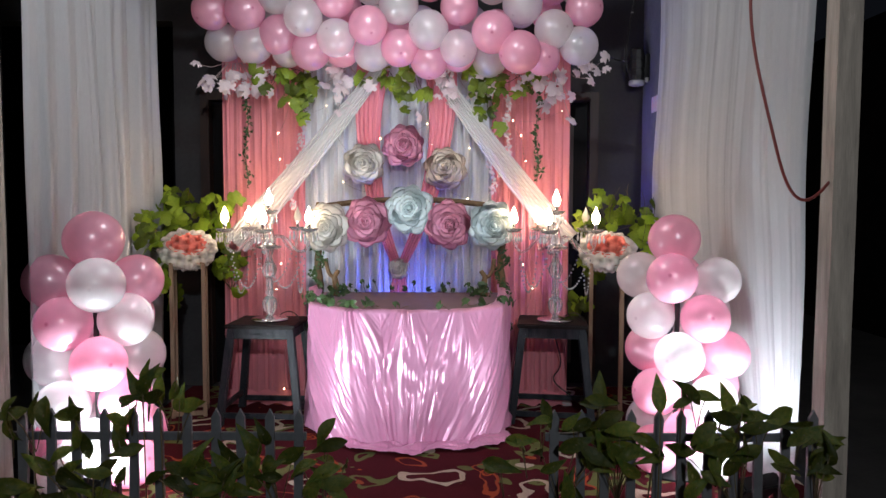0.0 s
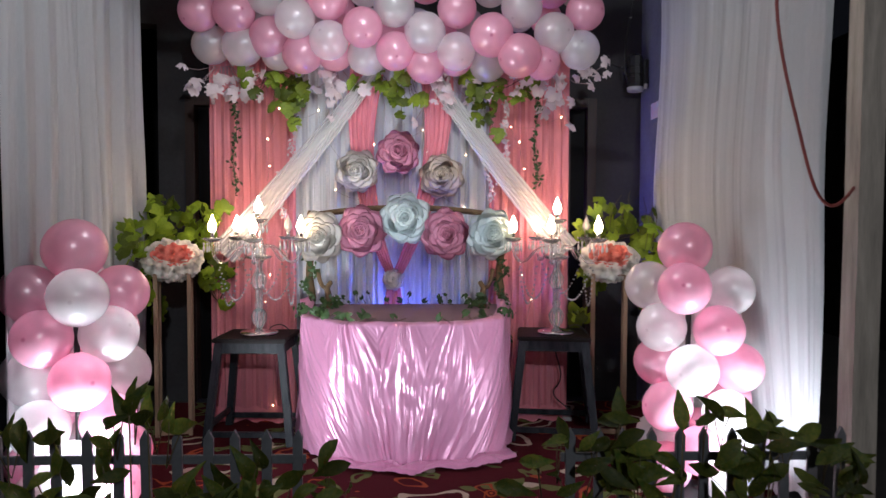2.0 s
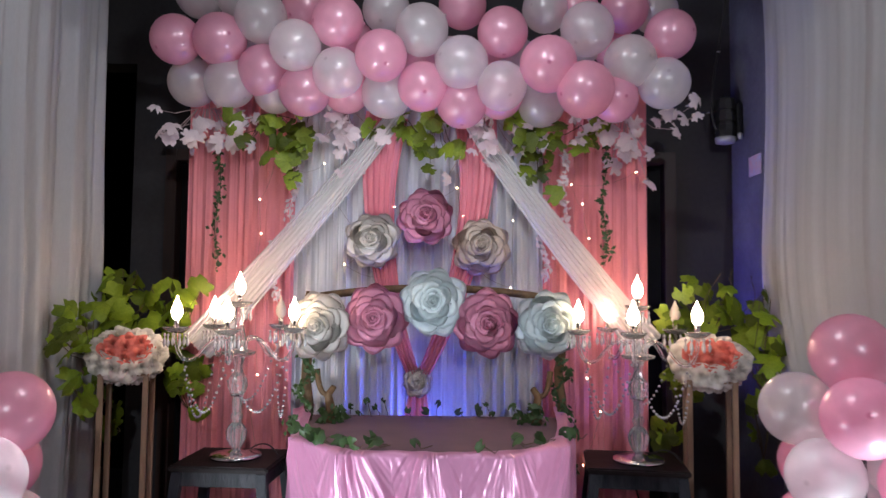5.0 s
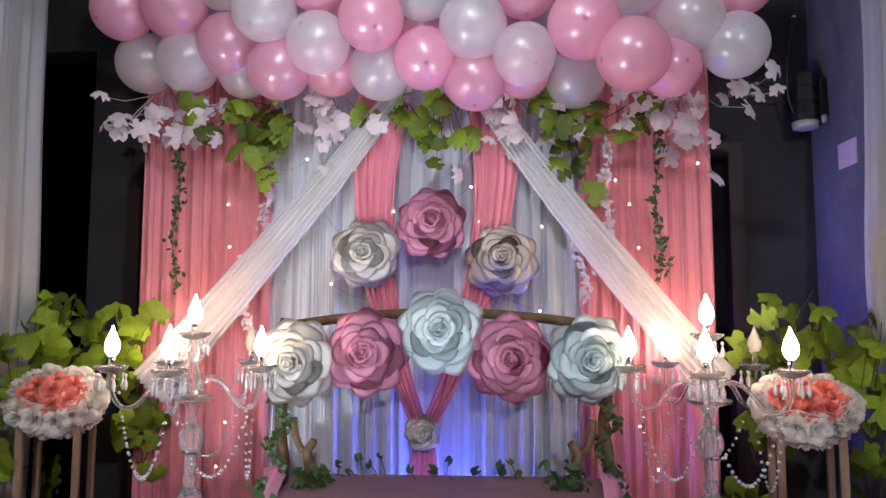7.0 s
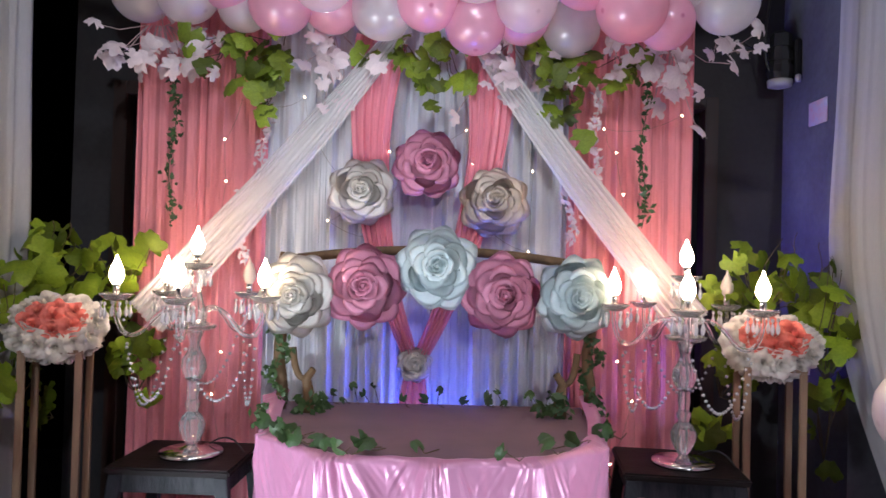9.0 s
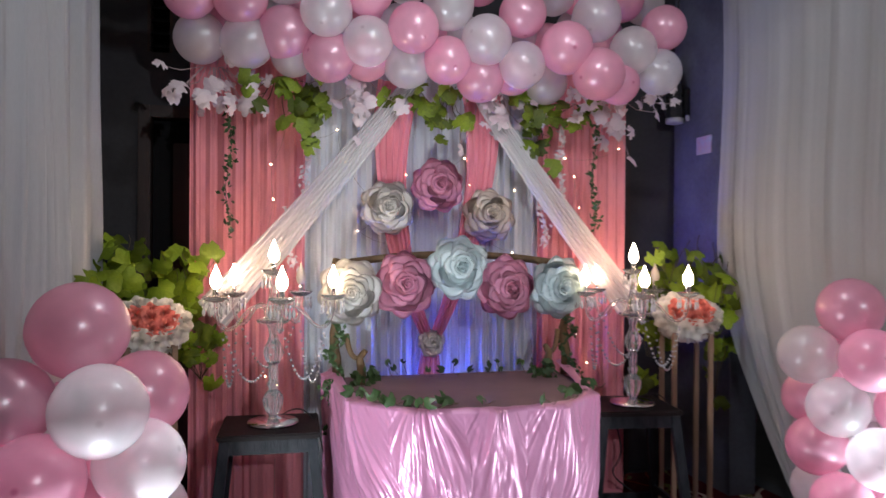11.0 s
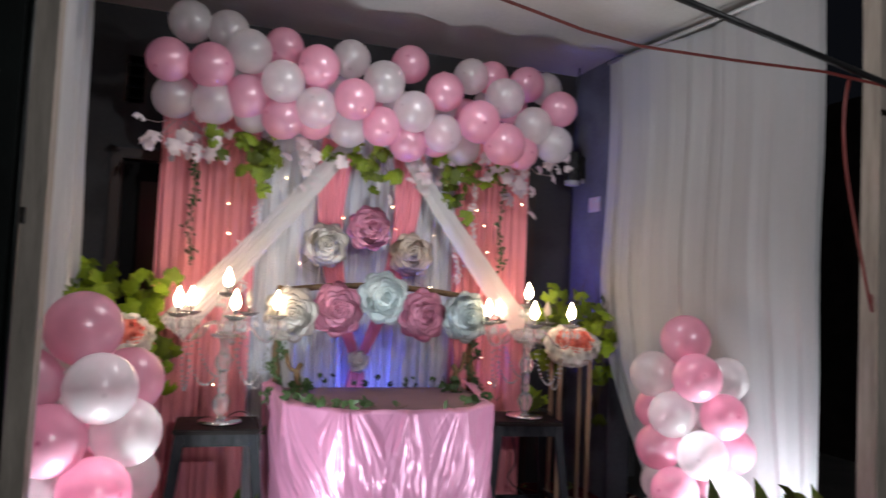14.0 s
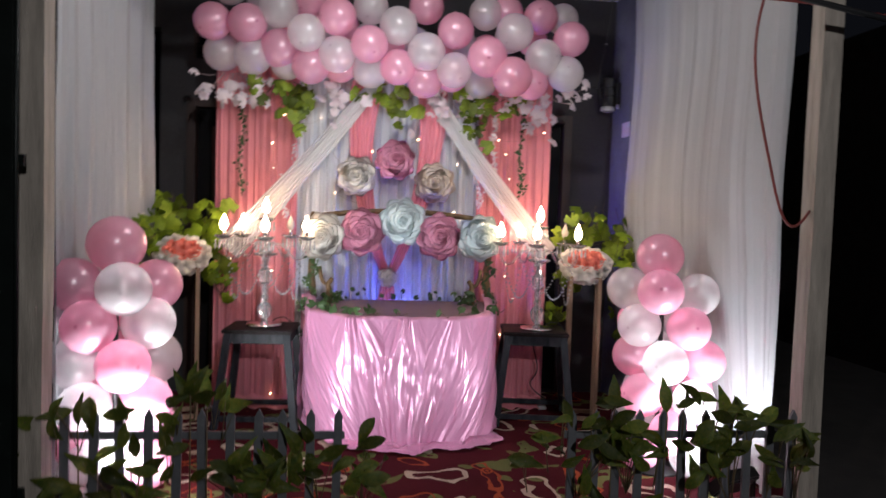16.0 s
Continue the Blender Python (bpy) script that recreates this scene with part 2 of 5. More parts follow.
def carpet_material():
    """Maroon pile with orange rosettes, olive leaves and cream strokes."""
    m = bpy.data.materials.new("maroon_floral_carpet")
    m.use_nodes = True
    n, l = m.node_tree.nodes, m.node_tree.links
    p = n["Principled BSDF"]
    p.inputs["Roughness"].default_value = 0.95
    p.inputs["Specular IOR Level"].default_value = 0.1
    tc = n.new("ShaderNodeTexCoord")
    warp = n.new("ShaderNodeTexNoise")
    warp.inputs["Scale"].default_value = 3.5
    l.new(tc.outputs["Object"], warp.inputs["Vector"])
    vm = n.new("ShaderNodeVectorMath")
    vm.operation = "MULTIPLY_ADD"
    l.new(warp.outputs["Color"], vm.inputs[0])
    vm.inputs[1].default_value = (0.25, 0.25, 0.0)
    l.new(tc.outputs["Object"], vm.inputs[2])
    colour = None

    def layer(under, col, fac):
        mix = n.new("ShaderNodeMix")
        mix.data_type = "RGBA"
        l.new(fac, mix.inputs["Factor"])
        if under is None:
            mix.inputs[6].default_value = (0.065, 0.007, 0.011, 1)
        else:
            l.new(under, mix.inputs[6])
        mix.inputs[7].default_value = (*col, 1)
        return mix.outputs[2]

    def band(src, lo, hi):
        a, b, c = n.new("ShaderNodeMath"), n.new("ShaderNodeMath"), n.new("ShaderNodeMath")
        a.operation, b.operation, c.operation = "GREATER_THAN", "LESS_THAN", "MULTIPLY"
        l.new(src, a.inputs[0]), l.new(src, b.inputs[0])
        a.inputs[1].default_value, b.inputs[1].default_value = lo, hi
        l.new(a.outputs[0], c.inputs[0]), l.new(b.outputs[0], c.inputs[1])
        return c.outputs[0]

    vor = n.new("ShaderNodeTexVoronoi")
    vor.inputs["Scale"].default_value = 3.2
    l.new(vm.outputs[0], vor.inputs["Vector"])
    leaf = n.new("ShaderNodeTexNoise")
    leaf.inputs["Scale"].default_value, leaf.inputs["Detail"].default_value = 5.5, 1
    l.new(vm.outputs[0], leaf.inputs["Vector"])
    stroke = n.new("ShaderNodeTexNoise")
    stroke.inputs["Scale"].default_value, stroke.inputs["Detail"].default_value = 4.6, 0
    l.new(vm.outputs[0], stroke.inputs["Vector"])
    colour = layer(colour, (0.12, 0.13, 0.045), band(leaf.outputs["Fac"], 0.60, 0.68))
    colour = layer(colour, (0.32, 0.065, 0.02), band(vor.outputs["Distance"], 0.0, 0.13))
    colour = layer(colour, (0.10, 0.012, 0.014), band(vor.outputs["Distance"], 0.045, 0.085))
    colour = layer(colour, (0.45, 0.36, 0.28), band(stroke.outputs["Fac"], 0.645, 0.71))
    colour = layer(colour, (0.30, 0.06, 0.025), band(stroke.outputs["Fac"], 0.30, 0.335))
    pile = n.new("ShaderNodeTexNoise")
    pile.inputs["Scale"].default_value = 220
    hsv = n.new("ShaderNodeHueSaturation")
    mr = n.new("ShaderNodeMapRange")
    mr.inputs["To Min"].default_value, mr.inputs["To Max"].default_value = 0.6, 1.4
    l.new(tc.outputs["Object"], pile.inputs["Vector"])
    l.new(pile.outputs["Fac"], mr.inputs["Value"]), l.new(mr.outputs["Result"], hsv.inputs["Value"])
    l.new(colour, hsv.inputs["Color"]), l.new(hsv.outputs["Color"], p.inputs["Base Color"])
    b = n.new("ShaderNodeBump")
    b.inputs["Strength"].default_value = 0.5
    l.new(pile.outputs["Fac"], b.inputs["Height"]), l.new(b.outputs["Normal"], p.inputs["Normal"])
    return m


for m in (BALLOON_PINK, BALLOON_WHITE):
    p = m.node_tree.nodes["Principled BSDF"]
    p.inputs["Coat Weight"].default_value, p.inputs["Coat Roughness"].default_value, p.inputs["Coat IOR"].default_value = 1.0, 0.25, 1.9
for m, spec in ((STOOL_PAINT, 0.18), (STOOL_TOP, 0.15), (DARK_LEAF, 0.22), (LIME_LEAF, 0.25), (GATE_PAINT, 0.2), (UNLIT_PANEL, 0.1), (WALL_PAINT, 0.2), (BRICK_NIGHT, 0.1)):
    m.node_tree.nodes["Principled BSDF"].inputs["Specular IOR Level"].default_value = spec
CARPET = carpet_material()
for m in (BALLOON_PINK, BALLOON_WHITE):  # thicker, darker latex at the nose
    n, l = m.node_tree.nodes, m.node_tree.links
    p = n["Principled BSDF"]
    src = p.inputs["Base Color"].links[0].from_socket
    sep, gt, mix = n.new("ShaderNodeSeparateXYZ"), n.new("ShaderNodeMapRange"), n.new("ShaderNodeMix")
    mix.data_type = "RGBA"
    gt.inputs["From Min"].default_value, gt.inputs["From Max"].default_value = 0.990, 0.998
    l.new(n["Texture Coordinate"].outputs["Object"], sep.inputs[0])
    l.new(sep.outputs["Z"], gt.inputs["Value"]), l.new(gt.outputs["Result"], mix.inputs["Factor"])
    l.new(src, mix.inputs[6])
    mix.inputs[7].default_value = (0.55, 0.10, 0.22, 1) if m is BALLOON_PINK else (0.62, 0.56, 0.58, 1)
    l.new(mix.outputs[2], p.inputs["Base Color"])



# ---- mesh tools ----
def mesh_of(bm, name, material, smooth=True):
    me = bpy.data.meshes.new(name)
    bm.normal_update()
    bm.to_mesh(me)
    bm.free()
    me.materials.append(material)
    if smooth:
        me.polygons.foreach_set("use_smooth", [True] * len(me.polygons))
    return me


def thing(name, label, category, at=(0, 0, 0), turn=0.0, group="", kind=""):
    ob = new(name)
    ob.matrix_world = pose(*at, 0, 0, turn)
    return tagged(ob, label, category, group, kind)


def part(name, bm, material, parent, label="", smooth=True):
    me = bm if isinstance(bm, bpy.types.Mesh) else mesh_of(bm, name, material, smooth)
    ob = new(name, me)
    ob.parent = parent
    if label:
        ob["label"] = label
    return ob


def piece(name, me, parent, m):
    """One more object on a shared mesh, placed in its parent's space."""
    ob = new(name, me)
    ob.parent = parent
    ob.matrix_basis = m
    return ob


def solid(name, bm, material, label, category, kind="", group="", smooth=False):
    return tagged(new(name, mesh_of(bm, name, material, smooth)), label, category, group, kind)


def box(bm, x0, x1, y0, y1, z0, z1, bevel=0.0):
    vs = bmesh.ops.create_cube(bm, size=1)["verts"]
    for v in vs:
        v.co = Vector(((x0 + x1) / 2 + v.co.x * (x1 - x0), (y0 + y1) / 2 + v.co.y * (y1 - y0), (z0 + z1) / 2 + v.co.z * (z1 - z0)))
    if bevel:
        es = list({e for v in vs for e in v.link_edges})
        bmesh.ops.bevel(bm, geom=es, offset=bevel, segments=2, affect="EDGES")
    return bm


def boxed(*a, **k):
    return box(bmesh.new(), *a, **k)


def tube(bm, pts, r, sides=8, r_end=None):
    """A round bar along pts, tapering from r to r_end."""
    pts = [Vector(p) for p in pts]
    r_end = r if r_end is None else r_end
    rings, side = [], None
    for i, p in enumerate(pts):
        d = (pts[min(i + 1, len(pts) - 1)] - pts[max(i - 1, 0)]).normalized()
        if side is None:
            side = d.orthogonal().normalized()
        side = (side - d * side.dot(d)).normalized()
        up = d.cross(side)
        rr = r + (r_end - r) * i / max(1, len(pts) - 1)
        rings.append([bm.verts.new(p + (side * math.cos(a) + up * math.sin(a)) * rr) for a in (2 * math.pi * k / sides for k in range(sides))])
    for a, b in zip(rings, rings[1:]):
        for k in range(sides):
            bm.faces.new((a[k], a[(k + 1) % sides], b[(k + 1) % sides], b[k]))
    bm.faces.new(rings[0][::-1]), bm.faces.new(rings[-1])
    return bm


def lathe(bm, profile, sides=20, at=(0, 0, 0), flute=0.0, lobes=0):
    """Turn (radius, height) pairs round z; flute gives cut facets."""
    rings = []
    for r, z in profile:
        rings.append([bm.verts.new((at[0] + r * (1 + flute * math.cos(lobes * a)) * math.cos(a), at[1] + r * (1 + flute * math.cos(lobes * a)) * math.sin(a), at[2] + z))
                      for a in (2 * math.pi * k / sides for k in range(sides))])
    for a, b in zip(rings, rings[1:]):
        for k in range(sides):
            bm.faces.new((a[k], a[(k + 1) % sides], b[(k + 1) % sides], b[k]))
    bm.faces.new(rings[0][::-1]), bm.faces.new(rings[-1])
    return bm


def grid(bm, nu, nv, f):
    rows = [[bm.verts.new(f(i / nu, j / nv)) for i in range(nu + 1)] for j in range(nv + 1)]
    for a, b in zip(rows, rows[1:]):
        for i in range(nu):
            bm.faces.new((a[i], a[i + 1], b[i + 1], b[i]))
    return bm


def bez(a, b, c, d, n=10):
    a, b, c, d = Vector(a), Vector(b), Vector(c), Vector(d)
    return [a * (1 - t) ** 3 + b * 3 * t * (1 - t) ** 2 + c * 3 * t * t * (1 - t) + d * t ** 3 for t in (i / n for i in range(n + 1))]


def facing(p, normal, spin):
    """A frame at p whose z points along normal, turned by spin degrees."""
    return Matrix.Translation(p) @ Vector(normal).to_track_quat("Z", "Y").to_matrix().to_4x4() @ pose(0, 0, 0, 0, 0, spin)


def sized(m, s):
    return m @ Matrix.Diagonal((s, s, s, 1))


# ---- the house and the porch ----
Z_CEIL, Y_BACK = 2.87, 5.0
solid("ground", boxed(-400, 400, -400, 400, -0.30, -0.05), EARTH, "dark bare earth yard at night", "ground", "structure")
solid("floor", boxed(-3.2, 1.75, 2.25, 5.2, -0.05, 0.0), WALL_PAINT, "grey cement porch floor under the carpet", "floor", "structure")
solid("carpet", boxed(-1.72, 1.62, 2.30, 4.92, 0.002, 0.012), CARPET, "maroon carpet with orange, olive and cream floral pattern", "carpet")


def wall_with_doors():
    """Back wall in upright strips, so that both door openings go through it."""
    bm = bmesh.new()
    y0, y1 = Y_BACK, Y_BACK + 0.16
    for x0, x1, z0, z1 in ((-4.2, -3.1, 0, 3.1), (-3.1, -1.84, 2.5, 3.1), (-1.84, -1.66, 0, 3.1), (-1.66, -0.86, 2.03, 3.1), (-0.86, 0.26, 0, 3.1), (0.26, 1.06, 2.03, 3.1), (1.06, 1.95, 0, 3.1)):
        if x0 == -1.66:
            for a, b, c, d in ((-1.66, -1.62, 2.03, 3.1), (-1.62, -1.50, 2.03, 2.30), (-1.62, -1.50, 2.58, 3.1), (-1.50, -0.86, 2.03, 3.1)):
                box(bm, a, b, y0, y1, c, d)
        else:
            box(bm, x0, x1, y0, y1, z0, z1)
    return bm


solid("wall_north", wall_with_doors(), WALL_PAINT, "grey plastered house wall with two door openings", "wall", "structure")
solid("wall_east", boxed(1.36, 1.52, 4.45, 5.0, 0, 3.1), SIDE_PAINT, "blue-grey stained plaster side wall", "wall", "structure")
solid("wall_outer", boxed(4.4, 4.55, -3.0, 9.0, -0.05, 3.2), BRICK_NIGHT, "neighbouring wall with night darkness put into its near-black colour", "wall", "structure")
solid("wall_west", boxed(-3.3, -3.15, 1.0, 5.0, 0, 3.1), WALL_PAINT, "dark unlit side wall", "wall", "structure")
solid("room_behind", boxed(-4.2, 1.95, 6.4, 6.5, 0, 3.1), UNLIT_PANEL, "wall of the room behind, its darkness put into a near black colour", "wall", "structure")
solid("ceiling", boxed(-3.3, 1.75, 2.55, 5.0, Z_CEIL, Z_CEIL + 0.1), CEILING_PAINT, "off-white porch ceiling board", "ceiling", "structure")


def door(name, x0, x1):
    t = thing(name, "dark brown wooden door in a brown frame, closed", "door", (x0, Y_BACK, 0), kind="structure")
    w = x1 - x0
    for nm, b in (("frame_post", (0, 0.06, -0.02, 0.12, 0, 2.03)), ("frame_post", (w - 0.06, w, -0.02, 0.12, 0, 2.03)), ("frame_head", (0.06, w - 0.06, -0.02, 0.12, 1.97, 2.03))):
        part(nm, boxed(*b, bevel=0.004), DOOR_WOOD, t, smooth=False)
    part("door_leaf", boxed(0.065, w - 0.065, 0.05, 0.09, 0.01, 1.965), UNLIT_PANEL, t, "door leaf with its unlit look put into a near black colour", smooth=False)
    for z0, z1 in ((0.15, 0.85), (1.0, 1.85)):
        part("door_panel", boxed(0.16, w - 0.16, 0.035, 0.0495, z0, z1, bevel=0.006), DOOR_WOOD, t, smooth=False)
    return t


door("door_1", -1.66, -0.86)
door("door_2", 0.26, 1.06)
vent = thing("wall_vent", "dark slatted ventilation opening high in the wall", "vent", (-1.62, Y_BACK, 2.30), kind="structure")
part("vent_frame", boxed(0.0, 0.015, 0.0, 0.1, 0, 0.28), DOOR_WOOD, vent, smooth=False)
part("vent_frame", boxed(0.105, 0.12, 0.0, 0.1, 0, 0.28), DOOR_WOOD, vent, smooth=False)
for k in range(4):
    part("slat", boxed(0.016, 0.104, 0.02, 0.08, 0.03 + k * 0.065, 0.045 + k * 0.065), UNLIT_PANEL, vent, smooth=False)


def wooden_post(x, y, w, h, label):
    bm = bmesh.new()
    grid_sides = []
    for k in range(13):
        z = h * k / 12
        o = 0.006 * noise.noise((x * 3, y, z * 1.7))
        s = w / 2 * (1 + 0.05 * noise.noise((x, 4.0, z * 2.3)))
        grid_sides.append([bm.verts.new((sx * s + o, sy * s, z)) for sx, sy in ((-1, -1), (1, -1), (1, 1), (-1, 1))])
    for a, b in zip(grid_sides, grid_sides[1:]):
        for k in range(4):
            bm.faces.new((a[k], a[(k + 1) % 4], b[(k + 1) % 4], b[k]))
    bm.faces.new(grid_sides[0][::-1]), bm.faces.new(grid_sides[-1])
    bmesh.ops.bevel(bm, geom=[e for e in bm.edges if abs(e.verts[0].co.z - e.verts[1].co.z) > 0.05], offset=0.006, segments=1, affect="EDGES")
    ob = solid("porch_post", bm, POST_WOOD, label, "post", "structure")
    ob.matrix_world = pose(x, y, -0.05)
    return ob


wooden_post(1.42, 2.61, 0.086, 2.92, "weathered pale wooden porch post beside the white curtain")
wooden_post(-1.60, 2.53, 0.09, 2.92, "weathered pale wooden porch post with a dark gate beside it")


def folding_gate():
    t = thing("folding_gate", "dark green-black metal folding gate beside the post", "gate", (-2.665, 2.39, -0.05))
    for k in range(9):
        part("gate_slat", boxed(k * 0.12, k * 0.12 + 0.10, -0.012, 0.012, 0.05, 2.85, bevel=0.005), GATE_PAINT, t, smooth=False)
        part("gate_rib", tube(bmesh.new(), [(k * 0.12 + 0.11, -0.02, 0), (k * 0.12 + 0.11, -0.02, 2.9)], 0.008), GATE_PAINT, t)
    for z in (0.3, 1.45, 2.6):
        part("gate_rail", boxed(-0.02, 1.08, 0.0125, 0.032, z, z + 0.04), GATE_PAINT, t, smooth=False)


folding_gate()


# ---- side curtains ----
def hanging(name, path, z0, z1, folds, amp, material, label, group, nu=150, nz=36, seed=0.0, gather=0.0, wander=0.5, bottom=1.0, sweep=0.0, even=0.6):
    """A hanging cloth along a plan path, with uneven folds that open towards the hem."""
    def f(u, v):
        x, y, nx, ny = path(u + sweep * (1 - u) * max(0, 0.5 - v) ** 2)
        z = z0 + (z1 - z0) * v
        drop = 1 - v
        ph = 2 * math.pi * folds * u + 1.6 * noise.noise((u * 5 + seed, seed, v * wander))
        a = amp * (0.55 + 0.45 * drop * bottom) * (even + (1.3 - even) * 2 * abs(noise.noise((u * 4.5, seed + 3, v * 0.5))))
        d = a * (math.sin(ph) + 0.35 * math.sin(2.3 * ph + seed) + 0.2 * math.sin(5.1 * ph + 2 * seed + 1.5 * v))
        d += 0.02 * gather * noise.noise((u * 3, v * 3, seed + 9))
        return Vector((x + nx * d, y + ny * d, z + (0.012 * math.sin(ph) if v == 0 else 0)))
    bm = grid(bmesh.new(), nu, nz, f)
    return bm if name is None else solid(name, bm, material, label, "curtain", "", group, True)


def drape(x0, x1, y, panels, folds, amp, material, label, group, seed):
    """A backdrop drape of overlapping cloth panels on a rod sleeve."""
    t = thing("backdrop_drape", label, "curtain", (0, 0, 0), group=group)
    w = (x1 - x0) / panels
    for k in range(panels):
        yy = y - 0.007 * (k % 2)
        bm = hanging(None, line_path((x0 + k * w - 0.012, yy), (x0 + (k + 1) * w + 0.012, yy)), 0.02, 2.28, folds, amp, material, "", "", nu=72, seed=seed + 2.7 * k)
        part("panel", bm, material, t)
    def hem(u, v):
        lump = noise.noise((u * 9 + seed, v * 2, seed))
        return Vector((x0 + (x1 - x0) * u + 0.02 * lump * v, y - 0.01 - (0.10 + 0.05 * lump) * v, 0.05 * (1 - v) ** 2 + 0.030 + 0.009 * math.sin(2 * math.pi * folds * panels * 0.4 * u + 2 * v + seed) * (1 - 0.4 * v) - 0.012 * v))
    part("hem", grid(bmesh.new(), 90, 8, hem), material, t, "cloth lying in folds on the carpet")
    part("rod_sleeve", tube(bmesh.new(), [(x0, 4.60, 2.30), ((x0 + x1) / 2, 4.60, 2.30), (x1, 4.60, 2.30)], 0.022, 10), material, t)


def line_path(a, b, bow=0.0):
    a, b = Vector(a), Vector(b)
    d = (b - a).normalized()
    n = Vector((-d.y, d.x))
    def path(u):
        p = a.lerp(b, u) + n * bow * math.sin(math.pi * u)
        return p.x, p.y, n.x, n.y
    return path


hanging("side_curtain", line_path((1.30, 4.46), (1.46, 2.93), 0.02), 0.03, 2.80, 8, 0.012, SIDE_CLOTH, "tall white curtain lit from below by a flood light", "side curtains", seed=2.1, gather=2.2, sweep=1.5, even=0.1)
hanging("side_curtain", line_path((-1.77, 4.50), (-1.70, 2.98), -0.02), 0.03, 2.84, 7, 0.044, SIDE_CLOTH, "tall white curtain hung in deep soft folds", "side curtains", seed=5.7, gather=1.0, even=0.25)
for x0, x1, y0, y1, z in ((1.30, 1.47, 4.48, 2.90, 2.81), (-1.80, -1.70, 4.52, 2.80, 2.85)):
    solid("curtain_rail", tube(bmesh.new(), [(x0, y0, z), (x1, y1, z)], 0.012), POLE_METAL, "thin metal rail under the porch ceiling", "rail", smooth=True)

# ---- backdrop ----
stand = thing("backdrop_stand", "grey metal backdrop frame behind the drapes", "stand", (-0.295, 4.60, 0))
for x in (-1.07, 1.07):
    part("pole", tube(bmesh.new(), [(x, 0, 0.012), (x, 0, 2.42)], 0.014), POLE_METAL, stand)
    part("foot", boxed(x - 0.03, x + 0.03, -0.16, 0.16, 0.012, 0.034, bevel=0.004), POLE_METAL, stand, smooth=False)
part("crossbar", tube(bmesh.new(), [(-1.09, 0, 2.30), (1.09, 0, 2.30)], 0.014), POLE_METAL, stand)
part("crossbar", tube(bmesh.new(), [(-1.09, 0, 2.42), (1.09, 0, 2.42)], 0.014), POLE_METAL, stand)
drape(-1.365, -0.875, 4.555, 2, 5, 0.014, PINK_CLOTH, "coral pink pleated backdrop drape lit by candle bulbs", "pink drapes", 1.3)
drape(0.315, 0.775, 4.555, 2, 5, 0.014, PINK_CLOTH, "coral pink pleated backdrop drape lit by candle bulbs", "pink drapes", 7.9)
drape(-0.90, 0.345, 4.582, 5, 4, 0.018, WHITE_CLOTH, "white pleated voile drape in the middle of the backdrop", "white drapes", 3.3)


def ribbon(name, pts, widths, folds, material, label, category, group="", depth=0.009, seed=0.0, nu=16, nv=44):
    """A band of gathered cloth along a curve, its folds running along it."""
    curve = bez(*pts, n=nv)
    def f(u, v):
        i = min(nv, round(v * nv))
        p = curve[i]
        d = (curve[min(i + 1, nv)] - curve[max(i - 1, 0)]).normalized()
        side = Vector((-d.z, 0, d.x))
        w = widths[0] + (widths[1] - widths[0]) * v
        w *= 1 + 0.06 * noise.noise((v * 4, seed, 0))
        ph = folds * 2 * math.pi * u + 1.5 * noise.noise((u * 2, v * 2.5, seed))
        return p + side * (u - 0.5) * w + Vector((0, -depth * (math.sin(ph) + 0.4 * math.sin(2.2 * ph + seed)) - 0.02 * math.sin(math.pi * u), 0))
    t = thing(name, label, category, group=group)
    for u0, u1, lift in ((0.0, 0.54, 0.0), (0.46, 1.0, 0.006)):
        part("cloth_fold", grid(bmesh.new(), nu * 2, nv, lambda u, v: f(u0 + (u1 - u0) * u, v) - Vector((0, lift, 0))), material, t)
    return t


ribbon("sash", ((-0.43, 4.50, 2.10), (-0.50, 4.515, 1.75), (-0.46, 4.51, 1.25), (-0.27, 4.47, 0.86)), (0.20, 0.05), 5, SASH, "coral pink sash gathered down to a knot", "sash", "sashes", seed=1.0)
ribbon("sash", ((-0.02, 4.50, 2.10), (0.03, 4.515, 1.75), (-0.06, 4.51, 1.25), (-0.27, 4.465, 0.86)), (0.20, 0.05), 5, SASH, "coral pink sash gathered down to a knot", "sash", "sashes", seed=4.0)
ribbon("sash_tail", ((-0.27, 4.48, 0.88), (-0.275, 4.485, 0.75), (-0.28, 4.49, 0.5), (-0.28, 4.495, 0.2)), (0.06, 0.22), 4, SASH, "loose pink sash end hanging under the knot", "sash", seed=6.0)
ribbon("swag", ((-0.36, 4.46, 2.12), (-0.55, 4.45, 1.86), (-0.90, 4.44, 1.44), (-1.27, 4.44, 1.02)), (0.08, 0.165), 7, SHEER, "sheer white swag drawn aside from the middle", "swag", "white swags", seed=2.0)
ribbon("swag", ((-0.07, 4.46, 2.12), (0.09, 4.45, 1.86), (0.42, 4.44, 1.44), (0.76, 4.44, 1.04)), (0.08, 0.16), 7, SHEER, "sheer white swag drawn aside from the middle", "swag", "white swags", seed=8.0)

# ---- balloons ----
def balloon_mesh(name, material):
    """A round balloon of radius 1 that narrows to its neck and knot below."""
    prof = [(0.035, -1.16), (0.06, -1.13), (0.03, -1.09), (0.05, -1.05), (0.20, -0.99)]
    for k in range(1, 15):
        a = math.pi * (0.085 + 0.905 * k / 15)
        r, z = math.sin(a), -math.cos(a)
        prof.append((r * (1 - 0.035 * max(0, -z)), z))
    prof.append((0.02, 1.0))
    return mesh_of(lathe(bmesh.new(), prof, 28), name, material)


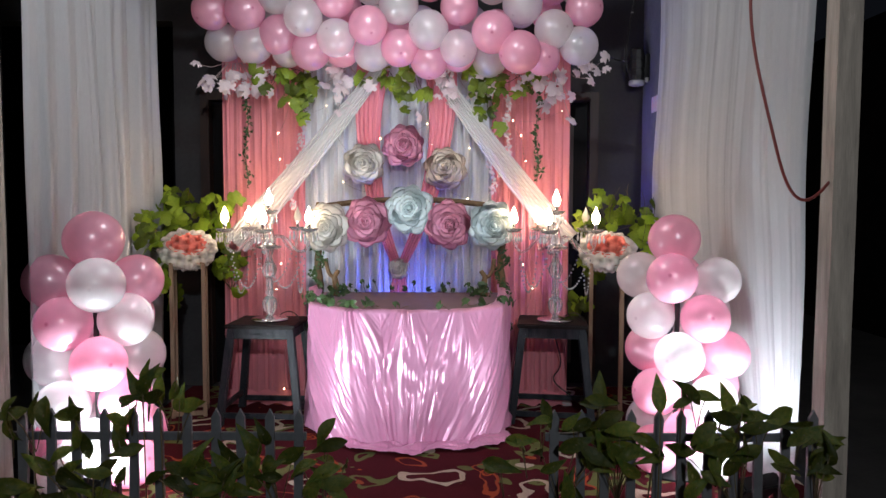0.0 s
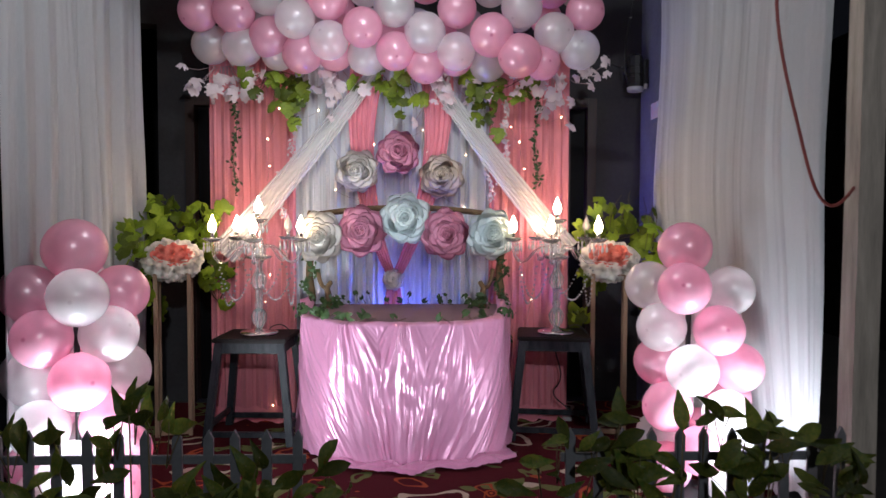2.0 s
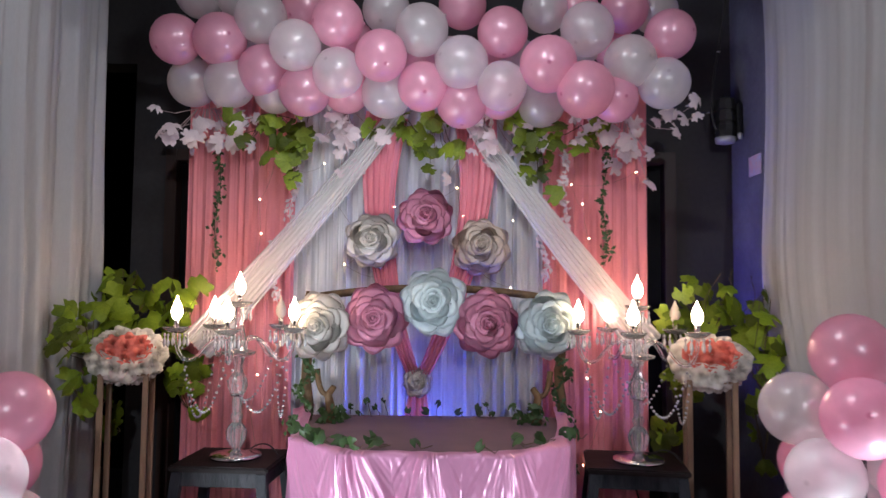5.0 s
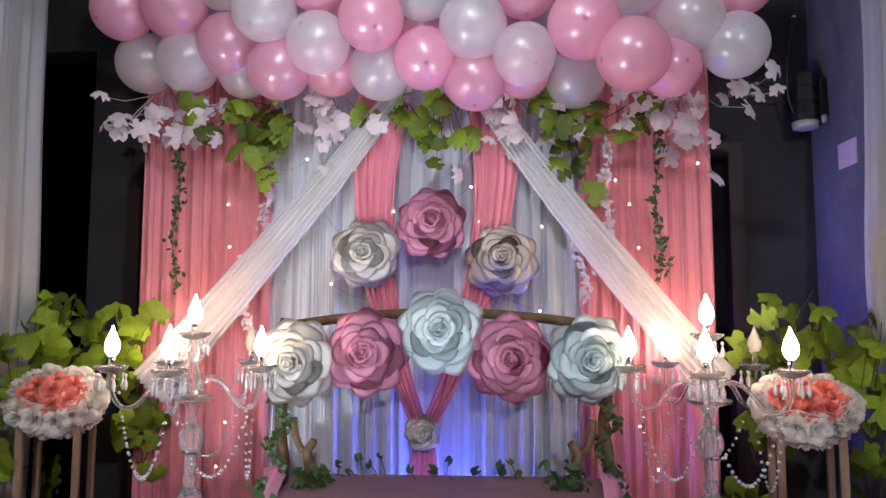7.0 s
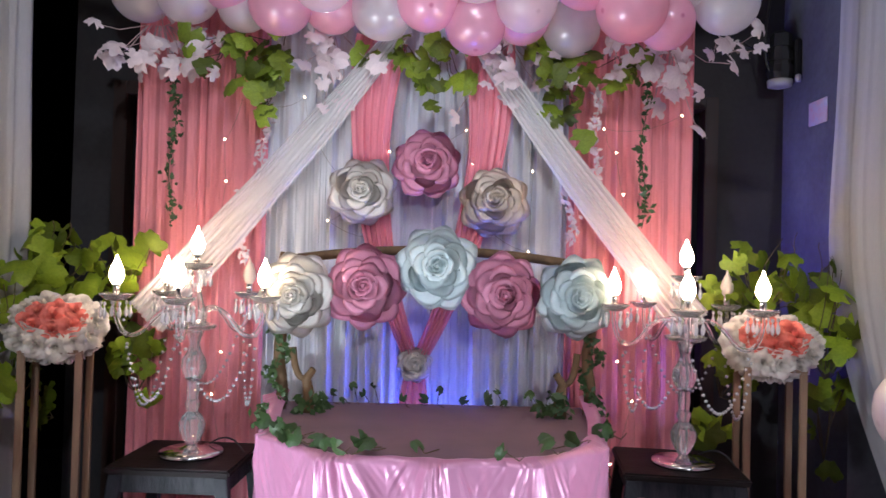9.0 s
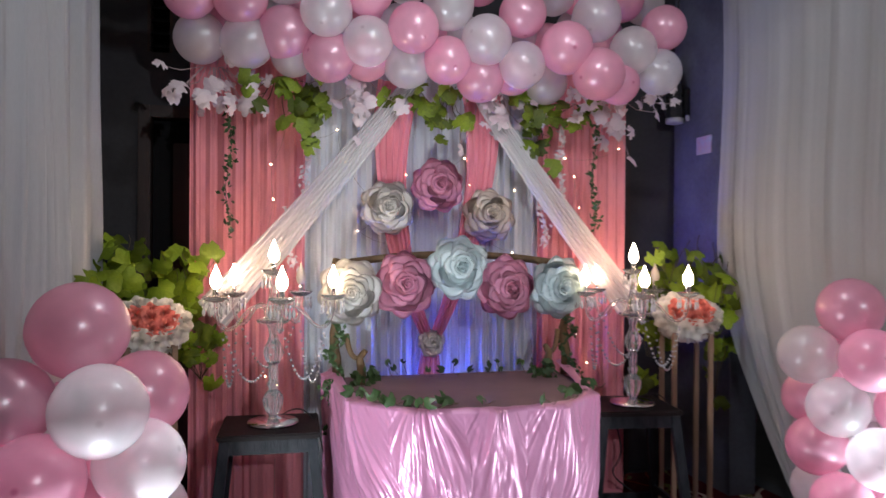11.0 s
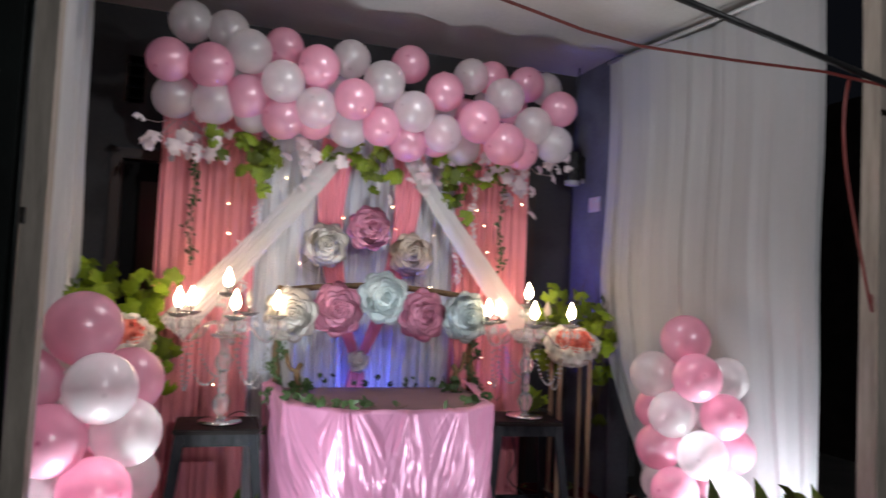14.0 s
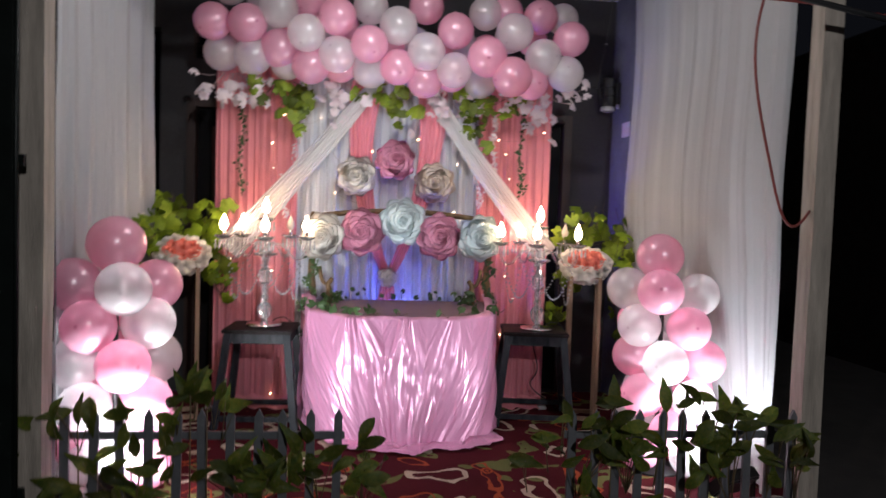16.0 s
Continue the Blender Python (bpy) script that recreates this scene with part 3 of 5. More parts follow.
PINK_BALLOON, WHITE_BALLOON = balloon_mesh("balloon_pink", BALLOON_PINK), balloon_mesh("balloon_white", BALLOON_WHITE)


def balloon(parent, p, r, colour, towards):
    ob = piece("balloon", PINK_BALLOON if colour == "p" else WHITE_BALLOON, parent, sized(facing(p, -Vector(towards), 0), r))
    ob["label"] = "pearly pink balloon" if colour == "p" else "pearly translucent white balloon"


garland = thing("balloon_garland", "garland of pearly pink and white balloons over the backdrop", "balloons", (0, 4.40, 2.32))
part("garland_pole", tube(bmesh.new(), [(-1.3, 0.16, 0.10), (0.75, 0.16, 0.10)], 0.012), POLE_METAL, garland)
rnd = random.Random(4)
ROW_TOP = ((-1.27, 4.34, 2.61, 0.110), (-1.08, 4.34, 2.59, 0.109), (-1.36, 4.31, 2.39, 0.112), (-1.154, 4.28, 2.38, 0.117), (-0.972, 4.27, 2.477, 0.116), (-0.79, 4.34, 2.55, 0.106),
           (-0.621, 4.20, 2.432, 0.112), (-0.425, 4.34, 2.54, 0.108), (-0.258, 4.22, 2.405, 0.115), (-0.083, 4.34, 2.56, 0.108), (0.089, 4.215, 2.394, 0.109), (0.288, 4.33, 2.54, 0.105))
ROW_RIGHT = ((0.449, 4.20, 2.403, 0.115), (0.43, 4.36, 2.56, 0.10), (0.63, 4.30, 2.53, 0.107), (0.785, 4.36, 2.54, 0.10), (0.80, 4.20, 2.380, 0.107), (0.277, 4.15, 2.233, 0.120), (0.429, 4.13, 2.120, 0.120), (0.624, 4.175, 2.255, 0.111),
             (0.565, 4.205, 2.101, 0.100), (0.773, 4.20, 2.168, 0.110), (0.276, 4.40, 2.13, 0.107), (0.085, 4.33, 2.145, 0.102))
ROW_LOW = ((-0.968, 4.33, 2.253, 0.119), (-0.800, 4.195, 2.325, 0.111), (-0.619, 4.225, 2.215, 0.110), (-0.429, 4.17, 2.274, 0.111), (-0.255, 4.26, 2.167, 0.109), (-0.086, 4.205, 2.256, 0.115), (0.085, 4.21, 2.157, 0.107),
           (-1.325, 4.44, 2.233, 0.114), (-1.128, 4.355, 2.208, 0.115), (-0.93, 4.39, 2.174, 0.098), (-0.778, 4.305, 2.158, 0.114), (-0.605, 4.37, 2.18, 0.106), (-0.420, 4.34, 2.158, 0.112), (-0.084, 4.31, 2.107, 0.111))
for row, colours in ((ROW_TOP, "wwppwppwwppw"), (ROW_RIGHT, "wppwpppwpwwp"), (ROW_LOW, "pwwppwwwwwppwp")):
    for (x, y, z, r), c in zip(row, colours):
        d = Vector((rnd.uniform(-0.7, 0.7), rnd.uniform(0.1, 0.9), rnd.uniform(-0.3, 0.9)))
        balloon(garland, (x, y - 4.40, z - 2.32), r, c, d)
for k in range(13):
    balloon(garland, (-1.20 + k * 0.152, 0.09, 0.03 + rnd.uniform(-0.03, 0.10)), 0.098, "pw"[k % 2], (0, 0.4, 1))


def balloon_column(x, y, turn, colours, lean, label, sway=(0, 0, 0, 0, 0, 0), fat=1.0):
    """Top balloon over rings of four, each ring turned by half a step."""
    t = thing("balloon_column", label, "balloons", (x, y, 0.012), turn, "balloon columns")
    part("pole", tube(bmesh.new(), [(0, 0, 0.02), (0, 0, 1.0)], 0.012), BLACK, t)
    part("base", lathe(bmesh.new(), [(0.13, 0.0), (0.13, 0.012), (0.03, 0.022), (0.02, 0.06)], 24), BLACK, t)
    r2 = random.Random(int(x * 100))
    balloon(t, (lean, 0, 1.09), 0.127 * fat, "p", (0.1, 0.1, -1))
    for ring in range(6):
        z = 0.918 - 0.174 * ring
        off = pose(0, 0, 0, 0, 0, -turn) @ Vector((sway[ring], 0, 0))
        for k in range(4):
            a = radians(-90 + 90 * k + (45 if ring % 2 else 0) + r2.uniform(-6, 6))
            out = Vector((math.cos(a), math.sin(a), 0))
            rr = fat * r2.uniform(0.112, 0.121)
            balloon(t, off + Vector((0, 0, max(z, 0.125) + r2.uniform(-0.012, 0.012))) + out * 0.168, rr, colours[ring][k], -out + Vector((r2.uniform(-0.35, 0.35), r2.uniform(-0.35, 0.35), r2.uniform(-0.3, 0.3))))


# ring by ring from the top: front, right, back, left (or turned by half a step)
balloon_column(-1.525, 3.16, 22, ("wpwp", "wpwp", "pwpw", "pwpw", "wpwp", "pwpw"), 0.0, "column of pearly pink and white balloons lit from below, beside the white curtain")
balloon_column(1.085, 3.33, -22, ("pwpw", "pwpw", "wpwp", "wpwp", "pwpw", "wpwp"), -0.02, "leaning column of pink and white balloons glowing white at the foot", (0.0, 0.01, 0.045, 0.055, 0.055, 0.05), 0.93)


# ---- flood lights ----
for p, aim in ((FLOOD_L, AIM_L), (FLOOD_R, AIM_R)):
    t = thing("flood_light", "small black LED flood light on the carpet behind the fence", "lamp", (p[0], p[1], 0.012), group="flood lights")
    away = (Vector(aim) - Vector(p)).normalized()
    head = part("housing", boxed(-0.10, 0.10, -0.07, 0.07, -0.03, 0.03, bevel=0.008), BLACK, t, smooth=False)
    head.matrix_basis = facing(Vector((0, 0, p[2] - 0.012)) - away * 0.036, away, 0)
    face = part("lens", boxed(-0.085, 0.085, -0.058, 0.058, 0.031, 0.034), FLOOD_FACE, t, "glowing white lens", smooth=False)
    face.matrix_basis = facing(Vector((0, 0, p[2] - 0.012)) - away * 0.044, away, 0)
    for s in (-1, 1):
        part("bracket", boxed(s * 0.11 - 0.004, s * 0.11 + 0.004, -0.03, 0.0, 0.0, 0.17), BLACK, t, smooth=False)
    part("bracket_foot", boxed(-0.114, 0.114, -0.05, 0.02, 0.0, 0.006), BLACK, t, smooth=False)


# ---- table and satin cloth ----
TX, TA, TB, TY = -0.195, 0.555, 0.66, 4.36


def rim(u):
    """Round-fronted table outline: left back corner, round the front, right back corner."""
    a = math.pi * (1 + u)
    c, s = math.cos(a), math.sin(a)
    e = 0.62
    return TX + TA * math.copysign(abs(c) ** e, c), TY - TB * abs(s) ** 0.85


def arc_table():
    pts = [rim(i / 300) for i in range(301)]
    s = [0.0]
    for p, q in zip(pts, pts[1:]):
        s.append(s[-1] + math.dist(p, q))
    return pts, s


RIM, RIM_S = arc_table()
RIM_LEN = RIM_S[-1]


def at_rim(d):
    i = min(299, max(0, int(np.searchsorted(RIM_S, d)) - 1))
    f = (d - RIM_S[i]) / max(1e-6, RIM_S[i + 1] - RIM_S[i])
    p, q = Vector(RIM[i]), Vector(RIM[i + 1])
    tan = (q - p).normalized()
    a, b = Vector(RIM[max(0, i - 6)]), Vector(RIM[min(300, i + 7)])
    n = (b - a).normalized()
    return p.lerp(q, f), Vector((-n.y, n.x)) * -1


table = thing("round_front_table", "table with a rounded front, covered in dull mauve cloth", "table", (0, 0, 0.012))
bm = bmesh.new()
loop = [bm.verts.new((TX + (x - TX) * 0.985, TY + 0.10 if i in (0, 60) else y + 0.012, 0.68)) for i, (x, y) in enumerate(RIM[::5])]
face = bm.faces.new(loop)
bmesh.ops.recalc_face_normals(bm, faces=[face])
up = bmesh.ops.extrude_face_region(bm, geom=[face])["geom"]
for v in up:
    if isinstance(v, bmesh.types.BMVert):
        v.co.z = 0.708
bmesh.ops.recalc_face_normals(bm, faces=bm.faces)
part("tabletop", bm, TABLE_TOP, table, "top under dull mauve cloth", smooth=False)
for x, y in ((-0.62, 4.30), (0.24, 4.30), (-0.50, 3.92), (0.10, 3.92)):
    part("leg", boxed(x - 0.02, x + 0.02, y - 0.02, y + 0.02, 0, 0.68), RAW_WOOD, table, smooth=False)


def satin_cloth():
    """Pinned at a few points of the rim; sharp folds fan out below them and sweep in towards the hem."""
    H = 0.715
    pins = (0.02, 0.20, 0.37, 0.50, 0.62, 0.77, 0.97)
    nu, nv = 680, 130

    def crest(x, y, z):
        return 1 - 2.2 * abs(noise.noise((x, y, z)))

    def f(u, v):
        p, n = at_rim(u * RIM_LEN)
        lift = 0.065 * abs(2 * u - 1) ** 5
        if v < 0.04:  # rolled upper edge lying on the top
            q = p - n * (0.035 * (1 - v / 0.04))
            return Vector((q.x, q.y, H + lift + 0.006 * noise.noise((u * 26, 0, 1)) + 0.008 * math.sin(v / 0.04 * math.pi * 0.5)))
        w = (v - 0.04) / 0.96
        front = max(0.0, 1 - abs((u - 0.56) / 0.27) ** 4)
        length = 0.702 + 0.15 * front
        drop, spill = min(w * length, 0.702), max(0.0, w * length - 0.702)
        k = drop / 0.702
        g = 0.56 * k ** 1.35
        s = (u - 0.51 * g) / (1 - g) + 0.012 * noise.noise((u * 7, k * 2.5, 7.0))
        pin = min(pins, key=lambda q: abs(q - s))
        near = math.exp(-((s - pin) / (0.030 + 0.22 * k)) ** 2)
        fan = min(1.0, 0.30 + 1.6 * k)
        t = pin + (s - pin) / fan
        free = min(1.0, max(0.0, (k - 0.05) / 0.4))
        amp = near + (1 - near) * free * free * (3 - 2 * free)
        disp = amp * (0.026 * crest(t * 6.5, k * 0.6, 2.0) + 0.012 * crest(t * 17 + 3, k * 0.9, 5.0) + 0.0085 * crest(t * 38, k * 1.3, 8.0))
        disp += 0.0042 * noise.noise((t * 66 + 5 * k, k * 2.6, 3.0)) * (0.4 + 0.6 * amp) + 0.0026 * noise.noise((s * 95 - 12 * k, k * 4, 9.0))
        disp += 0.012 * k * math.sin(2 * math.pi * 4 * s + 1.0)
        out, z = 0.010 + 0.008 * drop + disp, H + lift * (1 - min(1, drop / 0.25)) - drop
        out -= 0.012 * math.sin(math.pi * min(1.0, k * 2.2)) * (1 - near)
        if spill:
            out += spill * (0.75 + 0.25 * noise.noise((u * 9, 0, 4)))
            z = 0.018 + (0.016 + 0.016 * noise.noise((u * 24, spill * 22, 1))) * (1 - spill / 0.2) + 0.012 * abs(math.sin(2 * math.pi * 6 * u + 14 * spill))
        else:
            z += 0.010 * (1 - front) * (1 + noise.noise((u * 12, 1, 1))) * k
        q = p + n * out
        return Vector((q.x, q.y, max(z, 0.017)))
    return grid(bmesh.new(), nu, nv, f)


solid("tablecloth", satin_cloth(), SATIN, "shiny pink satin tablecloth gathered and puddling on the carpet", "tablecloth", smooth=True)


# ---- stools ----
def stool(x, y, turn, label):
    t = thing("stool", label, "stool", (x, y, 0.012), turn, "stools beside the table")
    part("seat", boxed(-0.20, 0.20, -0.18, 0.18, 0.548, 0.572, bevel=0.006), STOOL_TOP, t, "dark worn seat board", smooth=False)
    for s in (-1, 1):
        part("apron", boxed(-0.155, 0.155, s * 0.15 - 0.01, s * 0.15 + 0.01, 0.49, 0.547), STOOL_PAINT, t, smooth=False)
        part("apron", boxed(s * 0.17 - 0.01, s * 0.17 + 0.01, -0.13, 0.13, 0.49, 0.547), STOOL_PAINT, t, smooth=False)
        part("stretcher", boxed(-0.20, 0.20, s * 0.191 - 0.009, s * 0.191 + 0.009, 0.045, 0.075), STOOL_PAINT, t, smooth=False)
        part("stretcher", boxed(s * 0.218 - 0.009, s * 0.218 + 0.009, -0.17, 0.17, 0.085, 0.115), STOOL_PAINT, t, smooth=False)
        for q in (-1, 1):
            bm = boxed(-0.021, 0.021, -0.018, 0.018, 0, 0.5475, bevel=0.003)
            for v in bm.verts:
                k = v.co.z / 0.5475
                v.co.x += s * (0.228 - 0.060 * k)
                v.co.y += q * (0.198 - 0.048 * k)
            part("leg", bm, STOOL_PAINT, t, smooth=False)


stool(-1.02, 4.20, -3, "dark painted wooden stool with worn edges under a crystal lamp")
stool(0.645, 4.24, -8, "dark painted wooden stool with worn edges under a crystal lamp")


# ---- crystal candelabra lamps ----
def candelabra(x, y, turn, unlit):
    t = thing("candelabra_lamp", "clear crystal five-arm candelabra lamp with flame bulbs, on a stool", "lamp", (x, y, 0.585), turn, "candelabra lamps")
    t.matrix_world = sized(t.matrix_world, 1.03)
    part("base", lathe(bmesh.new(), [(0.10, 0.0), (0.104, 0.006), (0.098, 0.014), (0.05, 0.020), (0.022, 0.028), (0.018, 0.034)], 32), CHROME, t, "round chrome base")
    stem = [(0.018, 0.034), (0.030, 0.05), (0.042, 0.075), (0.046, 0.10), (0.034, 0.125), (0.018, 0.14), (0.024, 0.155), (0.026, 0.165), (0.018, 0.18), (0.022, 0.205), (0.020, 0.24),
            (0.034, 0.26), (0.044, 0.285), (0.040, 0.31), (0.024, 0.335), (0.017, 0.36), (0.024, 0.385), (0.030, 0.40)]
    part("stem", lathe(bmesh.new(), [(0.85 * r, z) for r, z in stem], 40, flute=0.09, lobes=10), CUT_CRYSTAL, t, "faceted crystal stem", smooth=False)
    part("collar", lathe(bmesh.new(), [(0.020, 0.241), (0.027, 0.246), (0.027, 0.252), (0.020, 0.257)], 20), CHROME, t)
    part("hub", lathe(bmesh.new(), [(0.030, 0.40), (0.060, 0.410), (0.066, 0.422), (0.040, 0.428), (0.024, 0.44), (0.030, 0.47), (0.022, 0.50), (0.015, 0.53), (0.020, 0.56), (0.014, 0.60)], 24, flute=0.05, lobes=10), CRYSTAL, t, "crystal hub bowl", smooth=False)

    def holder(p, lit, t):
        part("drip_pan", lathe(bmesh.new(), [(0.012, 0.0), (0.030, 0.004), (0.046, 0.016), (0.050, 0.024), (0.046, 0.022), (0.028, 0.012), (0.012, 0.010)], 24, p, 0.05, 12), CRYSTAL, t, "scalloped crystal drip pan")
        part("candle_tube", lathe(bmesh.new(), [(0.0105, 0.010), (0.0105, 0.052), (0.009, 0.054)], 14, p), CHROME, t)
        part("bulb", lathe(bmesh.new(), [(0.011, 0.054), (0.019, 0.066), (0.0225, 0.081), (0.0205, 0.097), (0.0135, 0.115), (0.0065, 0.130), (0.0015, 0.146)], 16, p), BULB if lit else BULB_OFF, t,
             "glowing warm flame bulb" if lit else "unlit frosted flame bulb")
        for k in range(6):
            a = 2 * math.pi * k / 6
            q = Vector(p) + Vector((0.044 * math.cos(a), 0.044 * math.sin(a), 0.012))
            bm = lathe(bmesh.new(), [(0.0015, -0.012), (0.005, -0.016), (0.005, -0.022), (0.0015, -0.026), (0.004, -0.034), (0.0075, -0.048), (0.006, -0.058), (0.0015, -0.066)], 6, q)
            part("crystal_drop", bm, BEAD, t)

    tips = []
    for k in range(5):
        a = radians(-92 + 72 * k)
        c = Vector((math.cos(a), math.sin(a), 0))
        pts = bez((0, 0, 0.425), c * 0.06 + Vector((0, 0, 0.52)), c * 0.11 + Vector((0, 0, 0.47)), c * 0.15 + Vector((0, 0, 0.415)), 10)
        pts = [c * 0.03 + Vector((0, 0, 0.43))] + pts[2:] + bez(c * 0.15 + Vector((0, 0, 0.415)), c * 0.20 + Vector((0, 0, 0.36)), c * 0.245 + Vector((0, 0, 0.41)), c * 0.24 + Vector((0, 0, 0.50)), 10)[1:]
        arm = part("arm", tube(bmesh.new(), pts, 0.0075, 6), CRYSTAL, t, "twisted crystal arm", smooth=False)
        tip = c * 0.24 + Vector((0, 0, 0.50))
        tips.append(tip)
        holder(tip, k != unlit, arm)
    holder(Vector((0, 0, 0.60)), True, t)
    for k in range(5):
        p, q = tips[k] * 0.9, tips[(k + 1) % 5] * 0.9
        p.z = q.z = 0.44
        low = 0.24 + 0.05 * (k % 2)
        bm = bmesh.new()
        for s in range(25):
            w = s / 24
            c = p.lerp(q, w)
            c.z -= 4 * w * (1 - w) * low
            bmesh.ops.create_icosphere(bm, subdivisions=1, radius=0.006, matrix=Matrix.Translation(c))
        tagged(part("bead_chain", bm, BEAD, t, "string of clear beads"), kind="stuff")
    part("power_cord", tube(bmesh.new(), bez((0.05, 0.06, 0.02), (0.14, 0.02, 0.09), (0.19, 0.0, 0.0), (0.222, 0.03, -0.2), 14), 0.003, 6), BLACK, t)


candelabra(-1.01, 4.20, 8, 2)
candelabra(0.658, 4.215, -16, 2)


# ---- leaves ----
def leaf_mesh(name, outline, material, fold=0.12, curl=0.15):
    """A leaf of length 1 along y: outline gives half widths and heights, folded on its rib and curled."""
    bm = bmesh.new()
    rows = []
    for y, w in outline:
        z = -curl * (y - 0.4) ** 2
        rows.append([bm.verts.new((s * w, y, z + fold * abs(s) * w - 0.12 * curl * (s * w) ** 2 + 0.05 * abs(s) * noise.noise((s * 2 + curl, y * 5, fold * 9)))) for s in (-1, -0.5, 0, 0.5, 1)])
    for a, b in zip(rows, rows[1:]):
        for k in range(4):
            bm.faces.new((a[k], a[k + 1], b[k + 1], b[k]))
    return mesh_of(bm, name, material)


def ivy_mesh(name, material, lobes=5, depth=0.38, bend=0.2):
    """A lobed ivy leaf with pointed tips round its stalk, domed between the veins."""
    bm = bmesh.new()
    mid = bm.verts.new((0, 0, 0.05))
    inner, outer = [], []
    steps = lobes * 4
    for k in range(steps + 1):
        a = radians(-60 + 300 * k / steps)
        tip = abs(math.cos(math.pi * (k / 4)))
        r = (0.62 - depth * 0.5 * (1 - tip)) * (1.12 if abs(k - steps / 2) < 2 else 0.92 if abs(k - steps / 2) < 8 else 0.72)
        d = Vector((math.cos(a), math.sin(a), 0))
        inner.append(bm.verts.new(d * r * 0.5 + Vector((0, 0, 0.06 - 0.05 * tip))))
        outer.append(bm.verts.new(d * r + Vector((0, 0, -bend * r * r + 0.03 * (k % 3)))))
    for k in range(steps):
        bm.faces.new((mid, inner[k], inner[k + 1]))
        bm.faces.new((inner[k], outer[k], outer[k + 1], inner[k + 1]))
    return mesh_of(bm, name, material)


LAUREL = ((0, 0.01), (0.05, 0.05), (0.15, 0.125), (0.30, 0.182), (0.46, 0.186), (0.62, 0.15), (0.76, 0.09), (0.89, 0.055), (1.0, 0.004))
DARK_LEAVES = [leaf_mesh("laurel_leaf", LAUREL, DARK_LEAF, f, c) for f, c in ((0.25, 0.3), (0.45, 0.9), (0.1, -0.4), (0.7, 1.3))]
LIME_LEAVES = [ivy_mesh("lime_leaf", LIME_LEAF, 5, d, b) for d, b in ((0.22, 0.2), (0.16, 0.5), (0.28, 0.35))]
IVY_LEAVES = [ivy_mesh("ivy_leaf", IVY_LEAF, 5, d, b) for d, b in ((0.22, 0.2), (0.18, 0.5))]
PALE_LEAVES = [ivy_mesh("pale_leaf", PALE_PETAL, 5, d, b) for d, b in ((0.34, 0.3), (0.30, 0.6))]
TABLE_LEAVES = [ivy_mesh("table_ivy_leaf", SMALL_LEAF, 3, 0.25, b) for b in (0.25, 0.5)]


def spray(t, leaves, spots, size, rng, front=0.8, stem=None, root=None):
    """Leaves at the given spots, facing roughly to the front, each on a stalk from root."""
    bm = bmesh.new()
    for p in spots:
        p = Vector(p)
        n = Vector((rng.uniform(-1.1, 1.1), -front - rng.uniform(-0.2, 0.5), rng.uniform(-0.5, 1.2)))
        s = size * rng.uniform(0.7, 1.25)
        piece("leaf", rng.choice(leaves), t, sized(facing(p, n, rng.uniform(0, 360)), s))
        if stem:
            q = Vector(root(p)) if callable(root) else Vector(root)
            mid = p.lerp(q, 0.5) + Vector((rng.uniform(-0.02, 0.02), rng.uniform(0, 0.03), -0.02))
            tube(bm, [p + Vector((0, 0.012, 0)), mid, q], 0.0018, 4)
    if stem:
        tagged(part("stem", bm, stem, t), kind="stuff")


def ivy_plant(x, y, z, clusters, label, seed):
    rng = random.Random(seed)
    t = thing("ivy_plant", label, "plant", (x, y, z), group="ivy plants")
    for cx, cy, cz, rx, ry, rz, count in clusters:
        spots = []
        while len(spots) < 0.68 * count:
            d = Vector((rng.uniform(-1, 1), rng.uniform(-1, 1), rng.uniform(-1, 1)))
            if d.length < 1:
                spots.append((cx + d.x * rx, cy + d.y * ry, cz + d.z * rz))
        spray(t, LIME_LEAVES, spots, 0.104, rng, 0.7, STEM, (cx, cy + 0.05, cz - rz * 0.7))
    tendrils = bmesh.new()
    for k in range(7):
        cx, cy, cz, rx, ry, rz, count = clusters[k % 2]
        a = Vector((cx + rng.uniform(-0.8, 0.8) * rx, cy - 0.03, cz))
        b = a + Vector((rng.uniform(-0.08, 0.08), -0.02, 0.75 * rz + rng.uniform(0.0, 0.05)))
        tube(tendrils, bez(a, a + Vector((0.03, 0, rz * 0.5)), b - Vector((rng.uniform(-0.05, 0.05), 0, 0.04)), b, 8), 0.0016, 4)
    tagged(part("tendrils", tendrils, STEM, t), kind="stuff")
    return t


# ---- flower stands ----
def bloom_mesh(name, material, seed):
    rng = random.Random(seed)
    bm = bmesh.new()
    for ring, (n, r, h) in enumerate(((6, 1.0, 0.25), (5, 0.72, 0.55), (4, 0.45, 0.75), (3, 0.22, 0.85))):
        for k in range(n):
            a0 = 2 * math.pi * k / n + ring * 0.5 + rng.uniform(-0.2, 0.2)
            def f(u, v):
                a = a0 + (u - 0.5) * 2.0 * math.pi / n * 1.35
                rr = r * (0.25 + 0.75 * v) * (1 - 0.10 * (2 * u - 1) ** 2)
                return Vector((rr * math.cos(a), rr * math.sin(a), h * v ** 0.8 - 0.30 * max(0, v - 0.6) - 0.1 * (2 * u - 1) ** 2 + 0.16 * math.sin(8 * u + a0 * 5) * v * v))
            grid(bm, 6, 4, f)
    return mesh_of(bm, name, material)


WHITE_BLOOMS = [bloom_mesh("white_bloom", WHITE_BLOOM, s) for s in (1, 2)]
CORAL_BLOOMS = [bloom_mesh("coral_bloom", CORAL_BLOOM, s) for s in (3, 4)]


